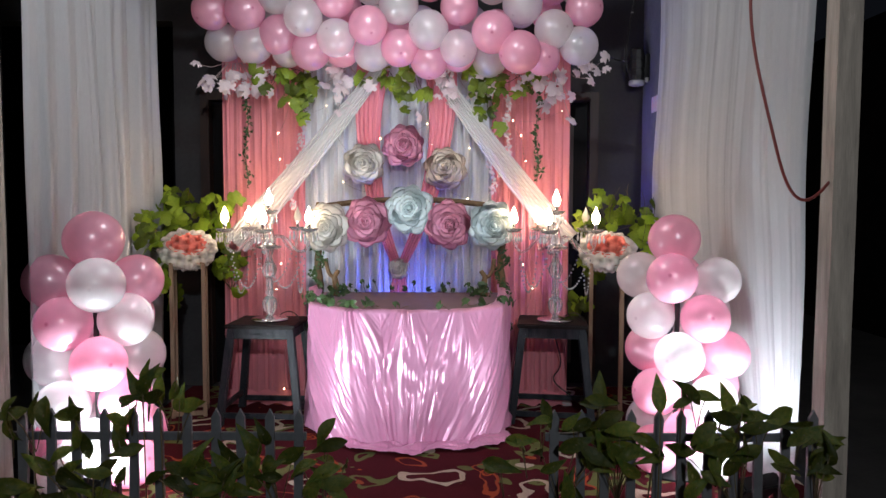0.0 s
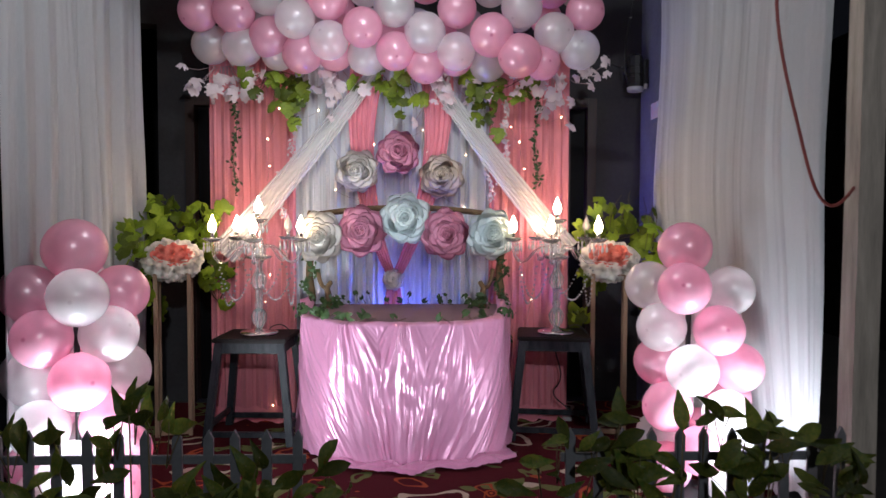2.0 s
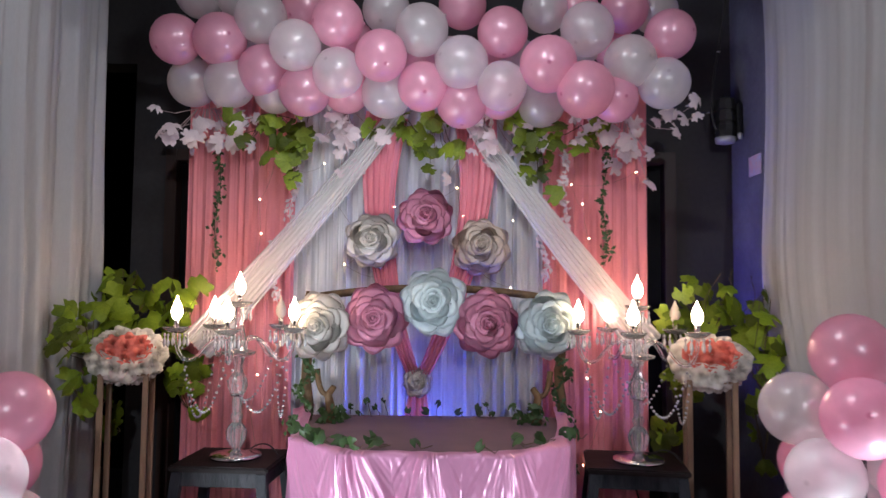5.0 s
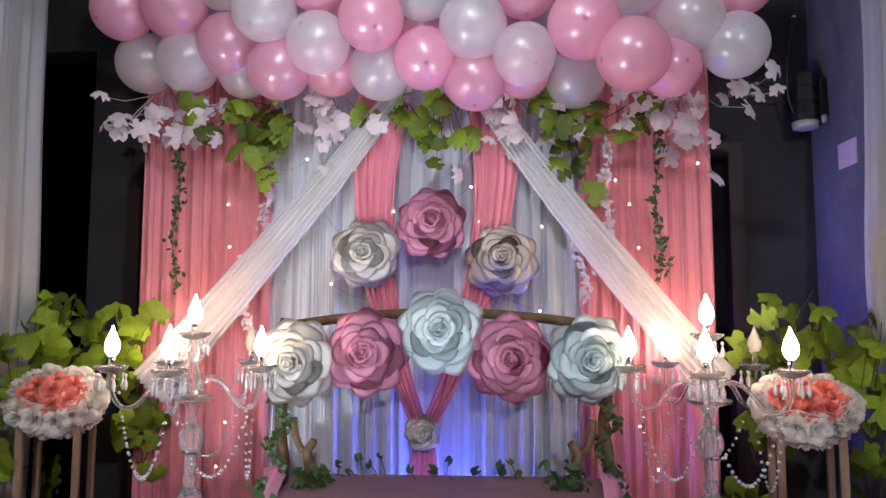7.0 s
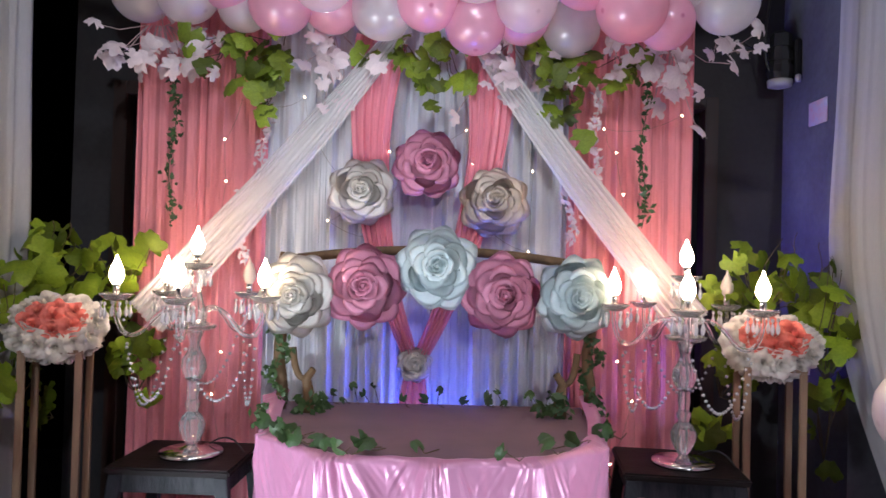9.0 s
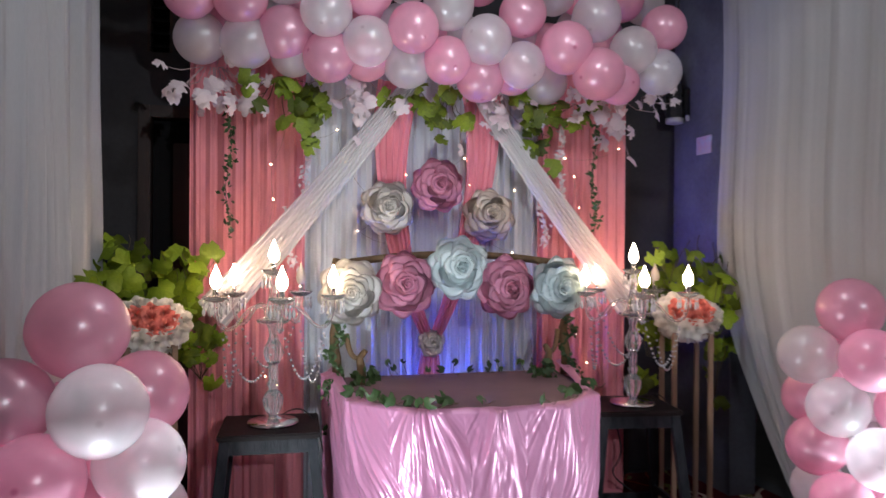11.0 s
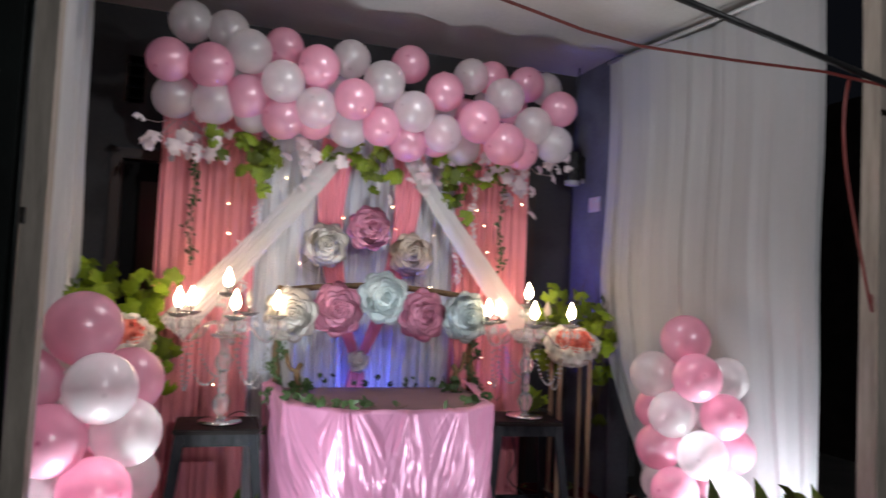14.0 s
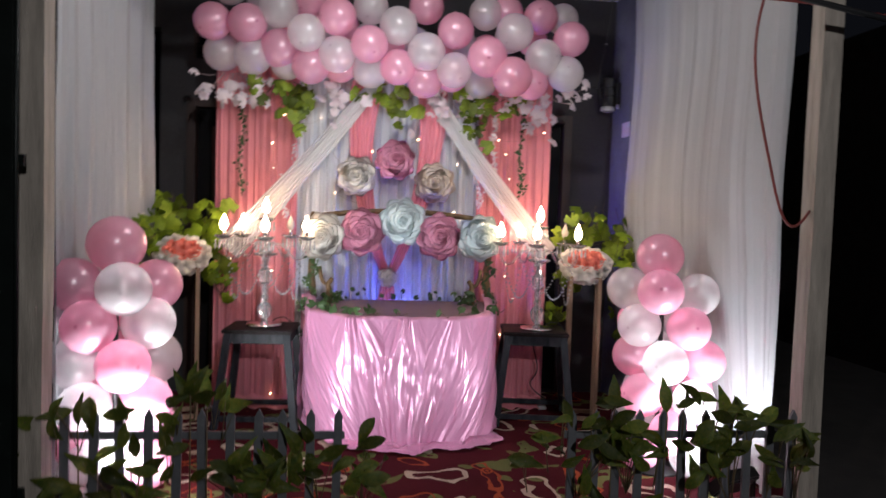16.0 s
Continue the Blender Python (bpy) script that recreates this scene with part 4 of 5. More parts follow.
def flower_stand(x, y, turn, label):
    t = thing("flower_stand", "slim raw wooden stand with four thin square legs", "stand", (x, y, 0.012), turn, "flower stands")
    for sx in (-1, 1):
        for sy in (-1, 1):
            part("leg", boxed(sx * 0.088 - 0.011, sx * 0.088 + 0.011, sy * 0.088 - 0.011, sy * 0.088 + 0.011, 0, 0.90, bevel=0.002), RAW_WOOD, t, smooth=False)
        part("base_rail", boxed(sx * 0.088 - 0.008, sx * 0.088 + 0.008, -0.083, 0.083, 0.01, 0.035), RAW_WOOD, t, smooth=False)
        part("base_rail", boxed(-0.083, 0.083, sx * 0.088 - 0.008, sx * 0.088 + 0.008, 0.01, 0.035), RAW_WOOD, t, smooth=False)
    part("top_board", boxed(-0.099, 0.099, -0.099, 0.099, 0.901, 0.912), RAW_WOOD, t, smooth=False)
    f = thing("flower_arrangement", label, "flowers", (x, y, 0.927), turn, "flower arrangements")
    rng = random.Random(int(x * 77))
    core = bmesh.new()
    bmesh.ops.create_uvsphere(core, u_segments=16, v_segments=10, radius=1, matrix=pose(0, 0.01, 0.05) @ Matrix.Diagonal((0.105, 0.06, 0.05, 1)))
    part("foam_core", core, WHITE_BLOOM, f)
    tilt = pose(0, -0.035, 0.076, 48)
    for k in range(13):
        a = 2 * math.pi * k / 13
        p = tilt @ Vector((0.122 * math.cos(a), 0.086 * math.sin(a), rng.uniform(-0.01, 0.01)))
        n = (p - Vector((0, 0.06, 0.06))).normalized() + Vector((0, -0.4, 0.1))
        piece("bloom", rng.choice(WHITE_BLOOMS), f, sized(facing(p, n, rng.uniform(0, 360)), rng.uniform(0.050, 0.058)))
    for k in range(14):
        a = 2 * math.pi * k / 13 + 0.2
        p = tilt @ Vector((0.114 * math.cos(a), 0.080 * math.sin(a), -0.055))
        piece("bloom", rng.choice(WHITE_BLOOMS), f, sized(facing(p, p - Vector((0, 0.02, 0.06)), rng.uniform(0, 360)), 0.050))
    for k in range(9):
        a = 2 * math.pi * k / 8
        r = 0.0 if k == 8 else 1.0
        p = tilt @ Vector((0.080 * r * math.cos(a), 0.046 * r * math.sin(a), 0.030 + 0.016 * (1 - r)))
        ob = piece("bloom", rng.choice(CORAL_BLOOMS), f, sized(facing(p, (rng.uniform(-0.4, 0.4), -0.8, 0.6), rng.uniform(0, 360)), rng.uniform(0.038, 0.046)))
        ob["label"] = "coral rose bloom"


flower_stand(-1.505, 4.27, 14, "ring of white fabric flowers round coral roses, on a stand")
flower_stand(0.965, 4.25, -12, "ring of white fabric flowers round coral roses, on a stand")
ivy_plant(-1.52, 4.45, 0.9, ((-0.16, 0, 0.30, 0.24, 0.10, 0.16, 44), (0.16, 0, 0.26, 0.16, 0.08, 0.14, 26), (-0.30, 0.0, 0.12, 0.10, 0.08, 0.24, 18), (-0.15, -0.26, 0.20, 0.07, 0.30, 0.15, 22), (-0.14, -0.22, -0.06, 0.06, 0.26, 0.14, 11), (0.20, 0.0, -0.06, 0.12, 0.06, 0.16, 14), (-0.12, 0.02, -0.22, 0.06, 0.05, 0.08, 4)),
          "lime green artificial ivy spilling over a flower stand", 11)
ivy_plant(1.05, 4.42, 0.9, ((0.0, 0, 0.32, 0.26, 0.12, 0.17, 30), (0.22, -0.02, 0.14, 0.13, 0.12, 0.28, 22), (0.22, -0.02, -0.20, 0.11, 0.10, 0.22, 11), (-0.16, 0.02, -0.02, 0.16, 0.06, 0.16, 16), (-0.22, 0.04, -0.20, 0.10, 0.03, 0.08, 5)),
          "lime green artificial ivy trailing down behind a flower stand", 12)


# ---- foam roses ----
def petal_mesh(name, ring, seed):
    """A foam petal that rises from the heart, leans out to a pointed tip and rolls back at rim and sides."""
    n, rt, hb, ht, D, lip = ring
    rng = random.Random(seed)
    k1 = rng.uniform(0, 9)
    def f(u, v):
        w = 2 * u - 1
        a = 1.14 * w * D * math.sin(math.pi * (0.15 + 0.48 * v)) ** 0.6
        r = 0.10 * rt + 0.90 * rt * (0.8 * v + 0.2 * v ** 3)
        r *= 1 + (0.07 * (1 - abs(w)) ** 1.4 - 0.20 * abs(w) ** 4 + 0.03 * math.sin(5 * w + k1)) * v * v
        h = hb + (ht - hb) * math.sin(math.pi * 0.5 * min(1, v * 1.12)) ** 1.25
        h += 0.20 * rt * (w * w - 0.4) * math.sin(math.pi * v) * 0.5
        roll = max(0.0, v - 0.86) / 0.14
        h -= 0.85 * lip * roll ** 1.2 * (0.55 + 0.75 * abs(w + 0.25 * math.sin(k1)))
        h += 0.003 * math.sin(6 * w + 2 * k1) * v ** 3 + 0.005 * noise.noise((u * 2.5 + k1, v * 2.5, seed))
        return Vector((r * math.sin(a), r * math.cos(a), h))
    bm = grid(bmesh.new(), 10, 10, f)
    bmesh.ops.solidify(bm, geom=bm.faces[:], thickness=0.0022)
    return bm


RINGS = ((8, 0.130, -0.004, 0.012, 0.50, 0.015), (6, 0.117, 0.003, 0.032, 0.64, 0.018), (6, 0.094, 0.008, 0.050, 0.64, 0.018), (5, 0.072, 0.012, 0.064, 0.76, 0.016),
         (4, 0.051, 0.017, 0.076, 0.92, 0.013), (4, 0.033, 0.020, 0.083, 0.92, 0.008), (3, 0.019, 0.022, 0.088, 1.15, 0.003), (2, 0.010, 0.022, 0.090, 1.5, 0.001))
PETALS = {}


def rose(x, y, z, s, material, label, spin, group, tip=(0, -1, 0.05)):
    t = thing("foam_rose", label, "flower", (x, y, z), group=group)
    t.matrix_world = sized(facing((x, y, z), tip, spin), s)
    rng = random.Random(int((x + 3) * 311))
    for i, ring in enumerate(RINGS):
        for k in range(ring[0]):
            key = (material.name, i, (k * 2 + i) % 3)
            if key not in PETALS:
                PETALS[key] = mesh_of(petal_mesh("petal", ring, i * 7 + key[2]), "petal", material)
            m = pose(0, 0, rng.uniform(-0.002, 0.002), rng.uniform(-2, 2), (4 if i < 4 else 1) + rng.uniform(-1.5, 1.5), 360 / ring[0] * k + 27 * i + rng.uniform(-7, 7))
            piece("petal", PETALS[key], t, sized(m, rng.uniform(0.95, 1.05)))
    bm = bmesh.new()
    lathe(bm, [(0.005, 0.02), (0.007, 0.05), (0.006, 0.082), (0.004, 0.087), (0.002, 0.083)], 12, flute=0.12, lobes=3)
    part("bud", bm, material, t)
    part("backing", lathe(bmesh.new(), [(0.035, -0.012), (0.05, 0.0), (0.02, 0.01)], 16), material, t)


ARCH_Y, BACK_Y = 4.255, 4.465
rose(-0.682, ARCH_Y, 1.128, 1.07, FOAM_CREAM, "large cream white foam rose lit warm by a candle bulb", 10, "roses on the arch", (-0.05, -1, 0.02))
rose(-0.447, ARCH_Y, 1.163, 1.05, FOAM_PINK, "large mauve pink foam rose on the arch", 40, "roses on the arch")
rose(-0.197, ARCH_Y, 1.235, 1.07, FOAM_WHITE, "large white foam rose at the top of the arch", 75, "roses on the arch")
rose(0.030, ARCH_Y, 1.143, 1.05, FOAM_PINK, "large mauve pink foam rose on the arch", 5, "roses on the arch", (0.05, -1, 0.02))
rose(0.286, ARCH_Y, 1.141, 1.07, FOAM_WHITE, "large white foam rose on the arch beside a candelabra", 55, "roses on the arch", (0.08, -1, 0.0))
rose(-0.487, BACK_Y, 1.508, 0.97, FOAM_CREAM, "cream foam rose pinned on the backdrop", 20, "roses on the backdrop", (0, -1, 0.1))
rose(-0.243, BACK_Y, 1.618, 0.97, FOAM_PINK, "pink foam rose pinned on the backdrop", 60, "roses on the backdrop", (0, -1, 0.1))
rose(0.012, BACK_Y, 1.484, 0.98, FOAM_TAN, "beige foam rose pinned on the backdrop", 33, "roses on the backdrop", (0, -1, 0.1))
rose(-0.27, 4.455, 0.868, 0.50, FOAM_CREAM, "small cream fabric rose on the sash knot", 12, "roses on the backdrop", (0, -1, 0.1))


# ---- twig arch ----
arch = thing("twig_arch", "arch of brown tree branches standing on the table", "arch", (-0.196, 4.31, 0.722))
for s in (-1, 1):
    part("branch_post", tube(bmesh.new(), [(s * 0.545 + 0.008 * math.sin(k * 1.3), 0.008 * math.sin(k * 2.1), 0.55 * k / 10) for k in range(11)], 0.022, 10, 0.017), BARK, arch)
    part("branch_fork", tube(bmesh.new(), bez((s * 0.50, -0.02, 0.22), (s * 0.49, -0.03, 0.10), (s * 0.45, -0.04, 0.10), (s * 0.43, -0.04, 0.13), 8), 0.013, 8, 0.010), BARK, arch)
    part("branch_stub", tube(bmesh.new(), [(s * 0.44, -0.04, 0.0), (s * 0.435, -0.045, 0.06), (s * 0.445, -0.05, 0.115), (s * 0.42, -0.06, 0.15)], 0.024, 9, 0.013), BARK, arch)
part("branch_bow", tube(bmesh.new(), [(x, 0.004 * math.sin(9 * x), 0.52 + 0.10 * (1 - (x / 0.56) ** 2) * 0.5) for x in (-0.56 + 0.07 * k for k in range(17))], 0.017, 9), BARK, arch)


def small_leaf_strand(t, pts, count, size, rng, leaves, spread, name="strand", material=SMALL_LEAF, front=-1.0):
    """Tiny leaves too small to pick apart, joined along a line."""
    bm = bmesh.new()
    n = len(pts) - 1
    for k in range(count):
        w = rng.uniform(0, n - 1e-3)
        p = Vector(pts[int(w)]).lerp(Vector(pts[int(w) + 1]), w - int(w)) + Vector((rng.gauss(0, spread), rng.gauss(0, spread * 0.6), rng.gauss(0, spread)))
        m = sized(facing(p, (rng.uniform(-1, 1), front + rng.uniform(-0.3, 0.3), rng.uniform(-0.6, 1)), rng.uniform(0, 360)), size * rng.uniform(0.7, 1.3))
        a, b, c, d = (bm.verts.new(m @ Vector(q)) for q in ((0, -0.5, 0), (0.28, 0.05, 0.06), (0, 0.6, 0), (-0.28, 0.05, 0.06)))
        bm.faces.new((a, b, c)), bm.faces.new((a, c, d))
    tube(bm, pts, 0.002, 4)
    return tagged(part(name, bm, material, t), kind="stuff")


rng = random.Random(21)
wrap = thing("leaf_garland", "dark green leafy strings wound round the arch posts", "garland", (0, 0, 0))
for x in (-0.741, 0.349):
    pts = [(x + 0.03 * math.cos(k * 0.8), 4.28 + 0.02 * math.sin(k * 0.8), 1.10 - 0.34 * k / 16) for k in range(17)]
    small_leaf_strand(wrap, pts, 130, 0.026, rng, None, 0.010)
    side = 1 if x > 0 else -1
    pts = [(x + side * (0.03 + 0.02 * math.sin(k)), 4.22, 0.76 - 0.24 * k / 8) for k in range(9)]
    small_leaf_strand(wrap, pts, 60, 0.025, rng, None, 0.010)

vine = thing("ivy_garland", "green ivy garland lying along the table edge", "garland", (0, 0, 0.725))
spots = []
for d, n in ((0.36, 2), (0.44, 3), (0.52, 3), (0.60, 3), (0.68, 3), (0.84, 1), (1.02, 1), (1.18, 2), (1.30, 2), (1.40, 2)):
    p, out = at_rim(d / 1.75 * RIM_LEN)
    for k in range(n):
        spots.append((p.x + rng.uniform(-0.05, 0.05), p.y + rng.uniform(-0.03, 0.05) - out.y * 0.0, rng.uniform(0.008, 0.035)))
spray(vine, TABLE_LEAVES, spots, 0.047, rng, 0.7, STEM, lambda p: (p.x + 0.06, p.y + 0.02, 0.008))
back_vine = thing("ivy_garland", "dark ivy sprigs along the back of the table", "garland", (0, 4.40, 0.722))
spots = [(x + rng.uniform(-0.04, 0.04), rng.uniform(-0.04, 0.04), rng.uniform(0.01, 0.075)) for x in (-0.56, -0.53, -0.50, -0.43, -0.41, -0.33, -0.26, -0.20, -0.10, -0.03, 0.0, 0.07, 0.10, 0.16, 0.18, 0.20) for k in range(1)]
spray(back_vine, TABLE_LEAVES, spots, 0.034, rng, 0.7, STEM, lambda p: (p.x + 0.02, p.y, 0.004))
for x in (-0.62, 0.22):
    tuft = thing("leaf_tuft", "small green fern tuft at the foot of a branch", "plant", (x, 4.24, 0.722), group="leaf tufts")
    small_leaf_strand(tuft, [(-0.05, 0, 0.01), (0, 0, 0.05), (0.05, 0, 0.015)], 34, 0.04, rng, None, 0.018)


# ---- leafy garland under the balloons ----
top = thing("flower_garland", "garland of pale pink fabric leaves and green ivy under the balloons", "garland", (0, 4.46, 2.0))
rng = random.Random(8)


def cluster(leaves, cx, cz, rx, rz, count, size, stem):
    spots = [(cx + rng.gauss(0, rx * 0.7), rng.uniform(-0.10, 0.02), cz - 2.0 + rng.gauss(0, rz * 0.65)) for _ in range(count)]
    spray(top, leaves, spots, size, rng, 0.9, stem, lambda p: (cx + (p.x - cx) * 0.25, 0.02, cz - 2.0 + rz * 0.9))


for cx, cz, rx, rz, n in ((-1.27, 2.00, 0.13, 0.12, 26), (-0.62, 1.99, 0.09, 0.11, 16), (0.02, 2.00, 0.12, 0.10, 22), (0.68, 1.96, 0.11, 0.13, 24), (0.86, 2.07, 0.07, 0.05, 8), (0.46, 2.0, 0.05, 0.06, 5), (-1.08, 2.06, 0.05, 0.04, 4)):
    cluster(PALE_LEAVES, cx, cz - 0.01, rx * 1.3, rz * 1.2, round(0.85 * n), 0.078, TWIG)
for cx, cz, rx, rz, n in ((-0.98, 2.02, 0.12, 0.08, 18), (-0.82, 1.97, 0.09, 0.10, 12), (-0.35, 2.01, 0.09, 0.07, 12), (-0.20, 1.97, 0.08, 0.12, 14), (0.22, 2.02, 0.10, 0.08, 16), (0.27, 1.86, 0.06, 0.10, 8), (0.52, 1.99, 0.08, 0.07, 8), (-0.86, 1.84, 0.04, 0.10, 8)):
    cluster(IVY_LEAVES, cx, cz, rx, rz, n, 0.082, STEM)
for x, z0, z1, mtl, lab in ((-1.205, 1.95, 1.38, SMALL_LEAF, "thin string of small green leaves"), (0.575, 1.95, 1.40, SMALL_LEAF, "thin string of small green leaves"), (0.39, 1.92, 1.56, PALE_PETAL, "string of small pale blossoms"),
                            (-0.86, 1.86, 1.50, PALE_PETAL, "string of small pale blossoms"), (0.30, 1.70, 1.34, PALE_PETAL, "string of small pale blossoms"), (-0.93, 1.50, 1.22, PALE_PETAL, "string of small pale blossoms")):
    t = thing("leaf_string", lab + " hanging before the backdrop", "garland", (x, 4.47, z1), group="hanging strings")
    small_leaf_strand(t, [(0.012 * math.sin(k * 0.9 + x), 0.0, (z0 - z1) * (1 - k / 10)) for k in range(11)], 90, 0.026, rng, None, 0.011, "foliage", mtl)


# ---- fairy lights ----
def fairy_string(pts, label):
    t = thing("fairy_lights", label, "string lights", (0, 0, 0), group="fairy lights")
    line = []
    for a, b in zip(pts, pts[1:]):
        a, b = Vector(a), Vector(b)
        for k in range(6):
            w = k / 6
            line.append(a.lerp(b, w) - Vector((0, 0, 0.03 * 4 * w * (1 - w))))
    part("wire", tube(bmesh.new(), line + [Vector(pts[-1])], 0.0006, 4), WIRE, t)
    for p in pts:
        bm = bmesh.new()
        bmesh.ops.create_icosphere(bm, subdivisions=1, radius=0.0042, matrix=Matrix.Translation(p))
        part("bulb", bm, FAIRY, t)


LEFT_LIGHTS = ((-0.95, 1.88), (-1.02, 1.70), (-1.01, 1.54), (-1.04, 1.38), (-1.01, 0.89), (-1.04, 0.73), (-0.99, 0.51), (-1.00, 0.10))
MIDDLE_LIGHTS = ((-0.88, 1.85), (-0.72, 1.87), (-0.68, 1.72), (-0.51, 1.52), (-0.62, 1.40), (-0.39, 1.35), (-0.39, 1.67), (-0.10, 1.76), (-0.07, 1.63), (-0.07, 1.45), (0.15, 1.30), (0.16, 1.61))
RIGHT_LIGHTS = ((0.73, 1.84), (0.43, 1.78), (0.48, 1.69), (0.51, 1.53), (0.50, 1.38), (0.50, 0.89), (0.56, 0.74), (0.48, 0.5))
for spots, lab in ((LEFT_LIGHTS, "warm fairy lights on the pink drape"), (MIDDLE_LIGHTS, "warm fairy lights among the roses"), (RIGHT_LIGHTS, "warm fairy lights on the pink drape")):
    fairy_string([(x, 4.505, z) for x, z in spots], lab)


# ---- picket fence with laurel vines ----
FENCE_Y = 2.55
picket = bmesh.new()
prof = ((-0.016, 0.0), (0.016, 0.0), (0.016, 0.49), (0.0, 0.52), (-0.016, 0.49))
fr, bk = ([picket.verts.new((x, y, z)) for x, z in prof] for y in (-0.007, 0.007))
picket.faces.new(fr), picket.faces.new(bk[::-1])
for k in range(5):
    picket.faces.new((fr[k], bk[k], bk[(k + 1) % 5], fr[(k + 1) % 5]))
bmesh.ops.recalc_face_normals(picket, faces=picket.faces)
PICKET = mesh_of(picket, "picket", FENCE_PAINT, False)


def fence(x0, x1, turn, y, label):
    t = thing("picket_fence", label, "fence", (x0, y, 0.012), turn, "picket fences")
    n = round((x1 - x0) / 0.096)
    for k in range(n + 1):
        piece("picket", PICKET, t, pose((x1 - x0) * k / n, 0.0, 0.0, 0, 0.8 * math.sin(k * 2.1), 0))
    for z in (0.12, 0.40):
        part("rail", boxed(-0.03, x1 - x0 + 0.03, 0.0085, 0.021, z, z + 0.03, bevel=0.002), FENCE_PAINT, t, smooth=False)


fence(-1.80, -0.52, 0, FENCE_Y, "low grey picket fence hung with dark laurel leaves")
fence(0.40, 1.32, 0, FENCE_Y, "low grey picket fence hung with dark laurel leaves")


def laurel_vine(spots, label, seed, spires):
    """Long pointed leaves on wiry stems woven through the pickets."""
    rng = random.Random(seed)
    t = thing("laurel_vine", label, "plant", (0, FENCE_Y, 0.012), group="laurel vines")
    stems = bmesh.new()
    for cx, cz, rx, rz, n in spots:
        root = Vector((cx, -0.03, max(0.0, cz - rz - 0.12)))
        for k in range(n):
            p = Vector((cx + rng.gauss(0, rx * 0.6), -0.045 + rng.uniform(-0.06, 0.02), cz + rng.gauss(0, rz * 0.55)))
            p.z = max(0.03, p.z)
            a = rng.uniform(-1.25, 1.25)
            grow = Vector((math.sin(a) * (1 if p.x > cx else -1) * 1.0, -0.25, math.cos(a) * rng.choice((1, 0.7, 0.15, -0.1, -0.6)))).normalized()
            n_ = Vector((rng.uniform(-0.5, 0.5), -1, rng.uniform(0.0, 1.1)))
            side = grow.cross(n_).normalized()
            n_ = side.cross(grow).normalized()
            m = Matrix((side, grow, n_)).transposed().to_4x4()
            s = rng.uniform(0.095, 0.155)
            piece("leaf", rng.choice(DARK_LEAVES), t, sized(Matrix.Translation(p - grow * s * 0.5) @ m, s))
            tube(stems, [p, p.lerp(root, 0.5) + Vector((0, 0.01, 0.01)), root], 0.0022, 4)
    for x, z, h in spires:
        m = pose(x, -0.05, z, 78, rng.uniform(-8, 8), rng.uniform(-25, 25))
        piece("leaf", DARK_LEAVES[0], t, sized(m, h))
        tube(stems, [(x, -0.05, z), (x, -0.03, 0.0)], 0.003, 4)
    tagged(part("stem", stems, STEM, t), kind="stuff")


def sprigs(places, rx, rz, n):
    return tuple((x, z, rx, rz, n) for x, z in places)


laurel_vine(sprigs(((-1.04, 0.63), (-1.10, 0.58), (-0.97, 0.60), (-0.94, 0.55), (-1.29, 0.53), (-1.15, 0.51), (-1.44, 0.52), (-1.52, 0.50), (-1.62, 0.48), (-1.68, 0.40), (-1.26, 0.41), (-1.13, 0.40), (-0.68, 0.43), (-0.42, 0.40)), 0.035, 0.03, 2)
            + ((-1.26, 0.28, 0.13, 0.08, 12), (-0.82, 0.31, 0.12, 0.09, 20), (-0.58, 0.33, 0.08, 0.06, 6), (-0.42, 0.30, 0.08, 0.08, 9), (-1.5, 0.24, 0.12, 0.12, 8), (-1.2, 0.12, 0.25, 0.06, 9)),
            "dark green laurel vine with long pointed leaves on the fence", 31, ((-1.44, 0.47, 0.12), (-0.99, 0.54, 0.13), (-1.05, 0.60, 0.11)))
laurel_vine(sprigs(((0.54, 0.57), (0.48, 0.50), (0.35, 0.49), (0.30, 0.43), (0.22, 0.35), (0.61, 0.49), (0.90, 0.60), (0.84, 0.55), (0.97, 0.52), (1.04, 0.53), (1.12, 0.52), (1.25, 0.47), (1.35, 0.43), (1.21, 0.33), (0.87, 0.29), (0.73, 0.35), (1.2, 0.25)), 0.035, 0.03, 2)
            + ((0.42, 0.36, 0.09, 0.07, 8), (0.62, 0.40, 0.08, 0.09, 12), (0.97, 0.43, 0.12, 0.06, 11), (1.06, 0.32, 0.12, 0.08, 5), (1.33, 0.36, 0.07, 0.09, 6), (0.6, 0.14, 0.2, 0.08, 6)),
            "dark green laurel vine with long pointed leaves on the fence", 32, ((0.765, 0.52, 0.14), (0.55, 0.54, 0.13), (1.06, 0.50, 0.09)))


# ---- cables and fixtures ----
solid("cable", tube(bmesh.new(), [(-0.8, 2.40, 2.24), (-0.29, 2.40, 2.157), (-0.08, 2.40, 2.12), (0.13, 2.40, 2.102), (0.5, 2.40, 2.112), (0.90, 2.40, 2.130), (1.20, 2.42, 2.128), (1.7, 2.44, 2.09), (2.3, 2.4, 2.10)], 0.0055, 8), RED_WIRE, "thin red cable strung under the porch roof", "cable", smooth=True)
solid("cable", tube(bmesh.new(), bez((1.02, 2.40, 2.12), (0.96, 2.40, 1.9), (1.03, 2.40, 1.70), (1.09, 2.40, 1.47), 12)[:-1] + bez((1.09, 2.40, 1.47), (1.13, 2.40, 1.32), (1.18, 2.42, 1.20), (1.379, 2.60, 1.345), 12), 0.0055, 8), RED_WIRE, "thin red cable hanging in a loop before the white curtain", "cable", smooth=True)
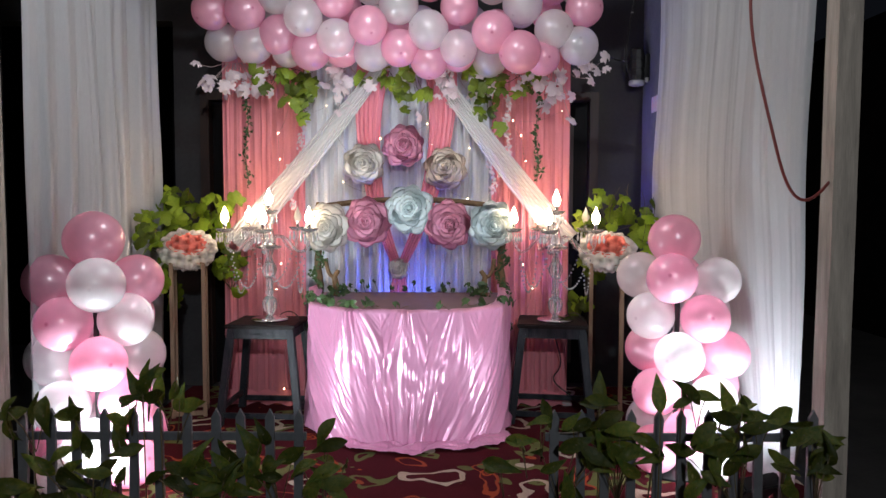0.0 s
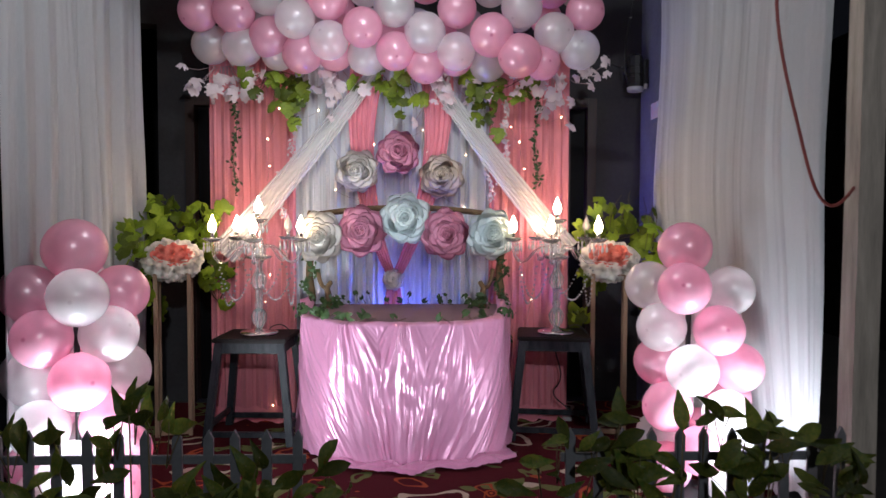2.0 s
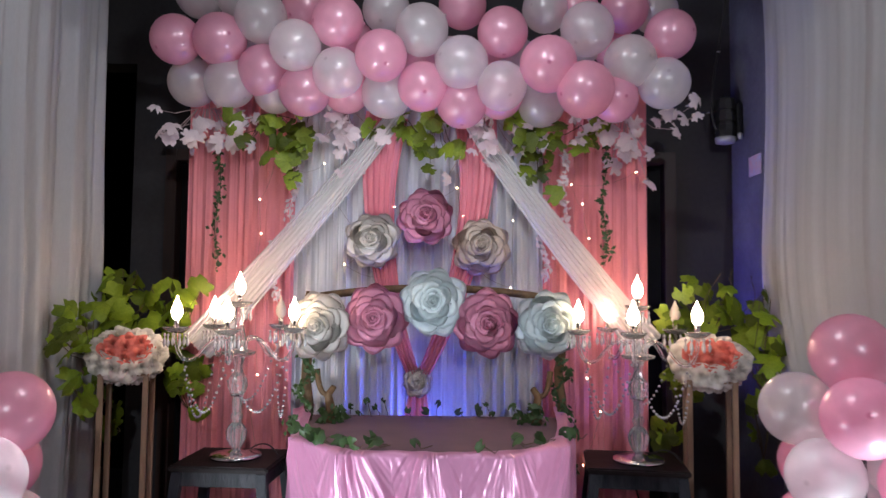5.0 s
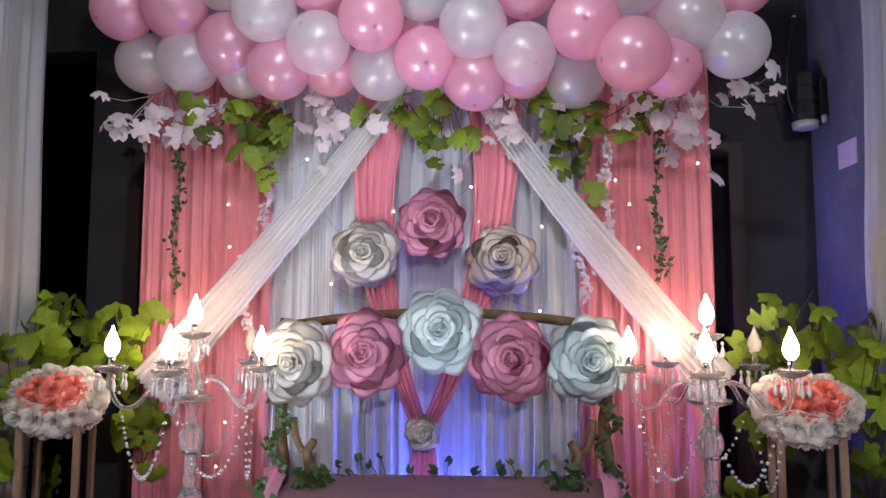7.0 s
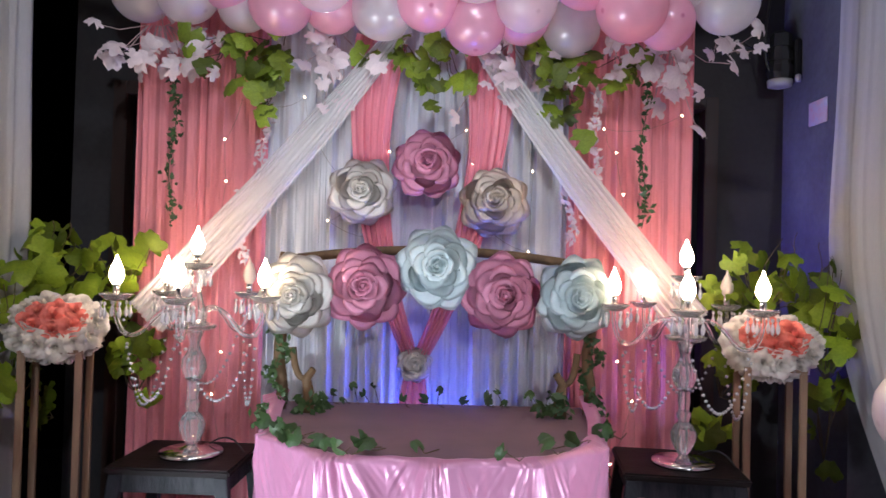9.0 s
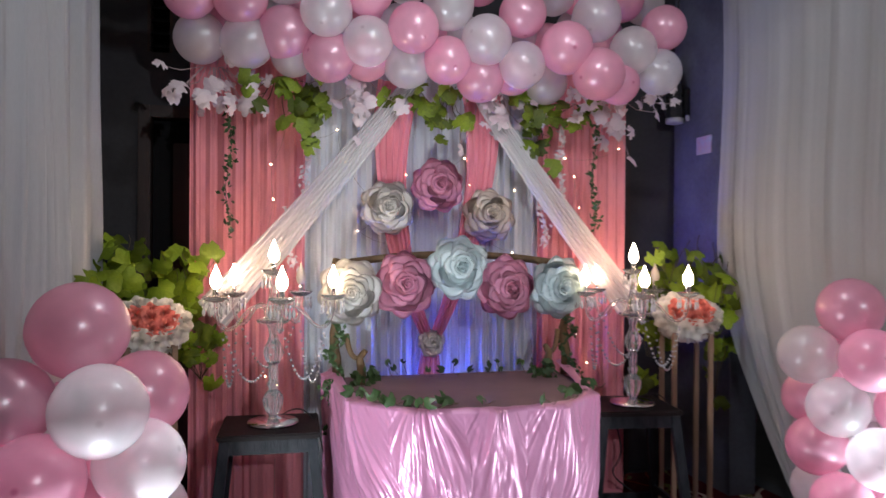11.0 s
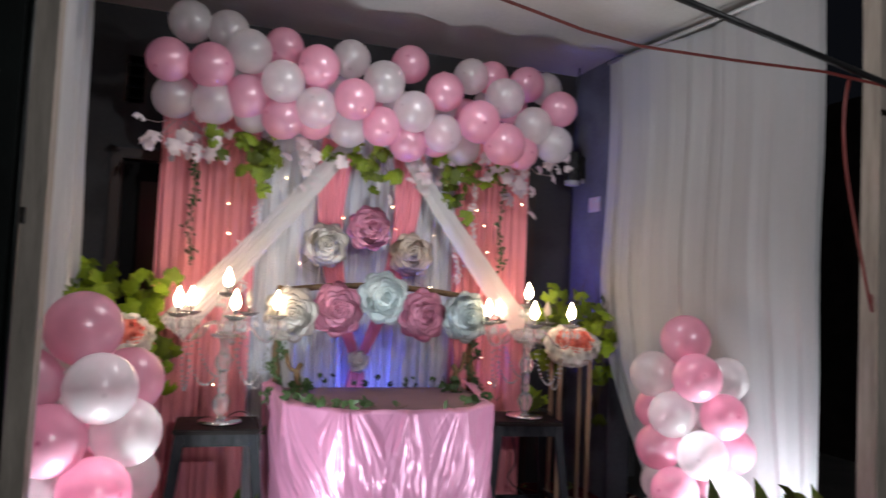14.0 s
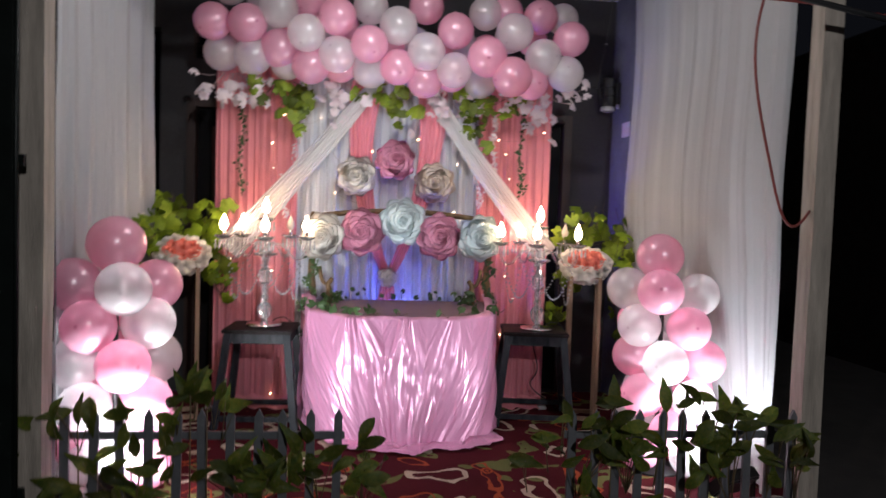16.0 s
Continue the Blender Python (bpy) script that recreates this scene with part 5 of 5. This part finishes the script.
solid("roof_pole", tube(bmesh.new(), [(0.0, 2.38, 2.32), (0.8, 2.40, 2.198), (1.4, 2.42, 2.107), (2.2, 2.44, 1.99)], 0.012, 10), BLACK, "black slanting pole under the porch roof", "pole", smooth=True)
solid("eave_beam", boxed(-3.3, 1.75, 2.42, 2.54, 2.60, 2.86), POST_WOOD, "dark wooden eave beam of the porch", "beam", "structure")
fix = thing("wall_lamp", "black wall lamp with a pale lower rim and a cable", "lamp", (1.36, 4.88, 2.10))
part("bracket", boxed(-0.03, -0.001, -0.05, 0.05, -0.02, 0.16, bevel=0.006), BLACK, fix, smooth=False)
part("head", lathe(bmesh.new(), [(0.026, 0.20), (0.046, 0.185), (0.050, 0.13), (0.044, 0.128), (0.044, 0.112), (0.051, 0.110), (0.052, 0.07), (0.046, 0.068), (0.046, 0.052), (0.053, 0.05), (0.054, 0.02), (0.048, -0.01)], 10, (-0.075, 0, 0)), BLACK, fix, "ridged black lamp body", smooth=False)
part("rim", lathe(bmesh.new(), [(0.030, -0.046), (0.050, -0.040), (0.053, -0.014), (0.045, -0.011)], 20, (-0.075, 0, 0)), POLE_METAL, fix, "pale metal rim")
part("knob", lathe(bmesh.new(), [(0.008, -0.02), (0.013, -0.012), (0.013, 0.008), (0.007, 0.014)], 10, (-0.022, -0.055, -0.012)), POLE_METAL, fix)
part("cord", tube(bmesh.new(), bez((-0.06, 0, -0.02), (-0.19, -0.01, 0.0), (-0.15, -0.02, 0.25), (-0.13, -0.05, 0.40), 10)[:-1] + bez((-0.13, -0.05, 0.40), (-0.11, -0.06, 0.52), (-0.10, -0.08, 0.60), (-0.10, -0.1, 0.76), 10), 0.006, 6), BLACK, fix)
part("cord", tube(bmesh.new(), bez((-0.13, 0, 0.12), (-0.2, -0.02, 0.10), (-0.3, -0.05, 0.14), (-0.42, -0.15, 0.20), 10), 0.005, 6), BLACK, fix)
for p in ((-0.126, -0.054, 0.42), (-0.17, -0.008, 0.115), (-0.29, -0.06, 0.137)):
    part("cable_tie", lathe(bmesh.new(), [(0.008, -0.003), (0.0095, 0.0), (0.008, 0.003)], 10, p), CEILING_PAINT, fix, "white cable tie")
solid("wall_sticker", boxed(1.352, 1.3585, 4.62, 4.76, 1.86, 1.96, bevel=0.002), STICKER, "small pale blue and pink sticker on the side wall", "sticker")

# ---- yard lamp behind the walk ----
yl = thing("yard_lamp", "cool white yard lamp on a tall grey pole", "lamp", (YARD_LAMP[0], YARD_LAMP[1], -0.05))
part("lamp_pole", tube(bmesh.new(), [(0, -0.3, 0), (0, -0.3, 3.45)], 0.03, 12), POLE_METAL, yl)
part("lamp_arm", tube(bmesh.new(), [(0, -0.3, 3.44), (0, -0.1, 3.52), (0, 0, 3.50)], 0.015, 8), POLE_METAL, yl)
part("lamp_shade", lathe(bmesh.new(), [(0.03, 3.50), (0.05, 3.48), (0.20, 3.455), (0.20, 3.45), (0.04, 3.47)], 24), POLE_METAL, yl)


def led_bar(p, aim, w, label):
    away = (Vector(aim) - Vector(p)).normalized()
    t = thing("led_bar", label, "lamp", (p[0], p[1], 0.012), group="led lights")
    m = facing(Vector((0, 0, p[2] - 0.012)) - away * 0.04, away, 0)
    part("housing", boxed(-w / 2, w / 2, -0.04, 0.04, -0.03, 0.03, bevel=0.005), BLACK, t, smooth=False).matrix_basis = m
    part("lens", boxed(-w / 2 + 0.01, w / 2 - 0.01, -0.03, 0.03, 0.031, 0.034), LED_FACE, t, "glowing blue lens", smooth=False).matrix_basis = m
    part("foot", boxed(-0.05, 0.05, -0.05, 0.05, 0, 0.012), BLACK, t, smooth=False)
    part("post", tube(bmesh.new(), [(0, 0, 0.012), (0, 0, p[2] - 0.07)], 0.012), BLACK, t)


led_bar((-0.20, 4.53, 0.44), (-0.20, 4.575, 0.95), 0.36, "black LED bar glowing blue behind the table")
led_bar((0.30, 4.80, 0.50), (1.36, 4.66, 1.6), 0.12, "small black LED spot glowing blue behind the drapes")


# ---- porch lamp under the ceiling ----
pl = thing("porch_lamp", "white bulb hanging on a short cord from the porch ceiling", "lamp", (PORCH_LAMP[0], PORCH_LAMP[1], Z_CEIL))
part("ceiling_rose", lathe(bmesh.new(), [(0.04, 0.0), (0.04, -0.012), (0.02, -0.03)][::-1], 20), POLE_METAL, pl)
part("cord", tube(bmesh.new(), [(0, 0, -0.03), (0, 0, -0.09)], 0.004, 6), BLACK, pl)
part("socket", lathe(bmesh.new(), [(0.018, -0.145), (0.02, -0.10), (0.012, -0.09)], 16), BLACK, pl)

solid("power_cord", tube(bmesh.new(), bez((0.70, 4.43, 0.55), (0.66, 4.46, 0.40), (0.80, 4.47, 0.30), (0.70, 4.48, 0.20), 12)[:-1] + bez((0.70, 4.48, 0.20), (0.66, 4.46, 0.14), (0.80, 4.44, 0.10), (0.86, 4.44, 0.018), 10), 0.004, 6), BLACK, "black power cord hanging behind the stool", "cord", smooth=True)
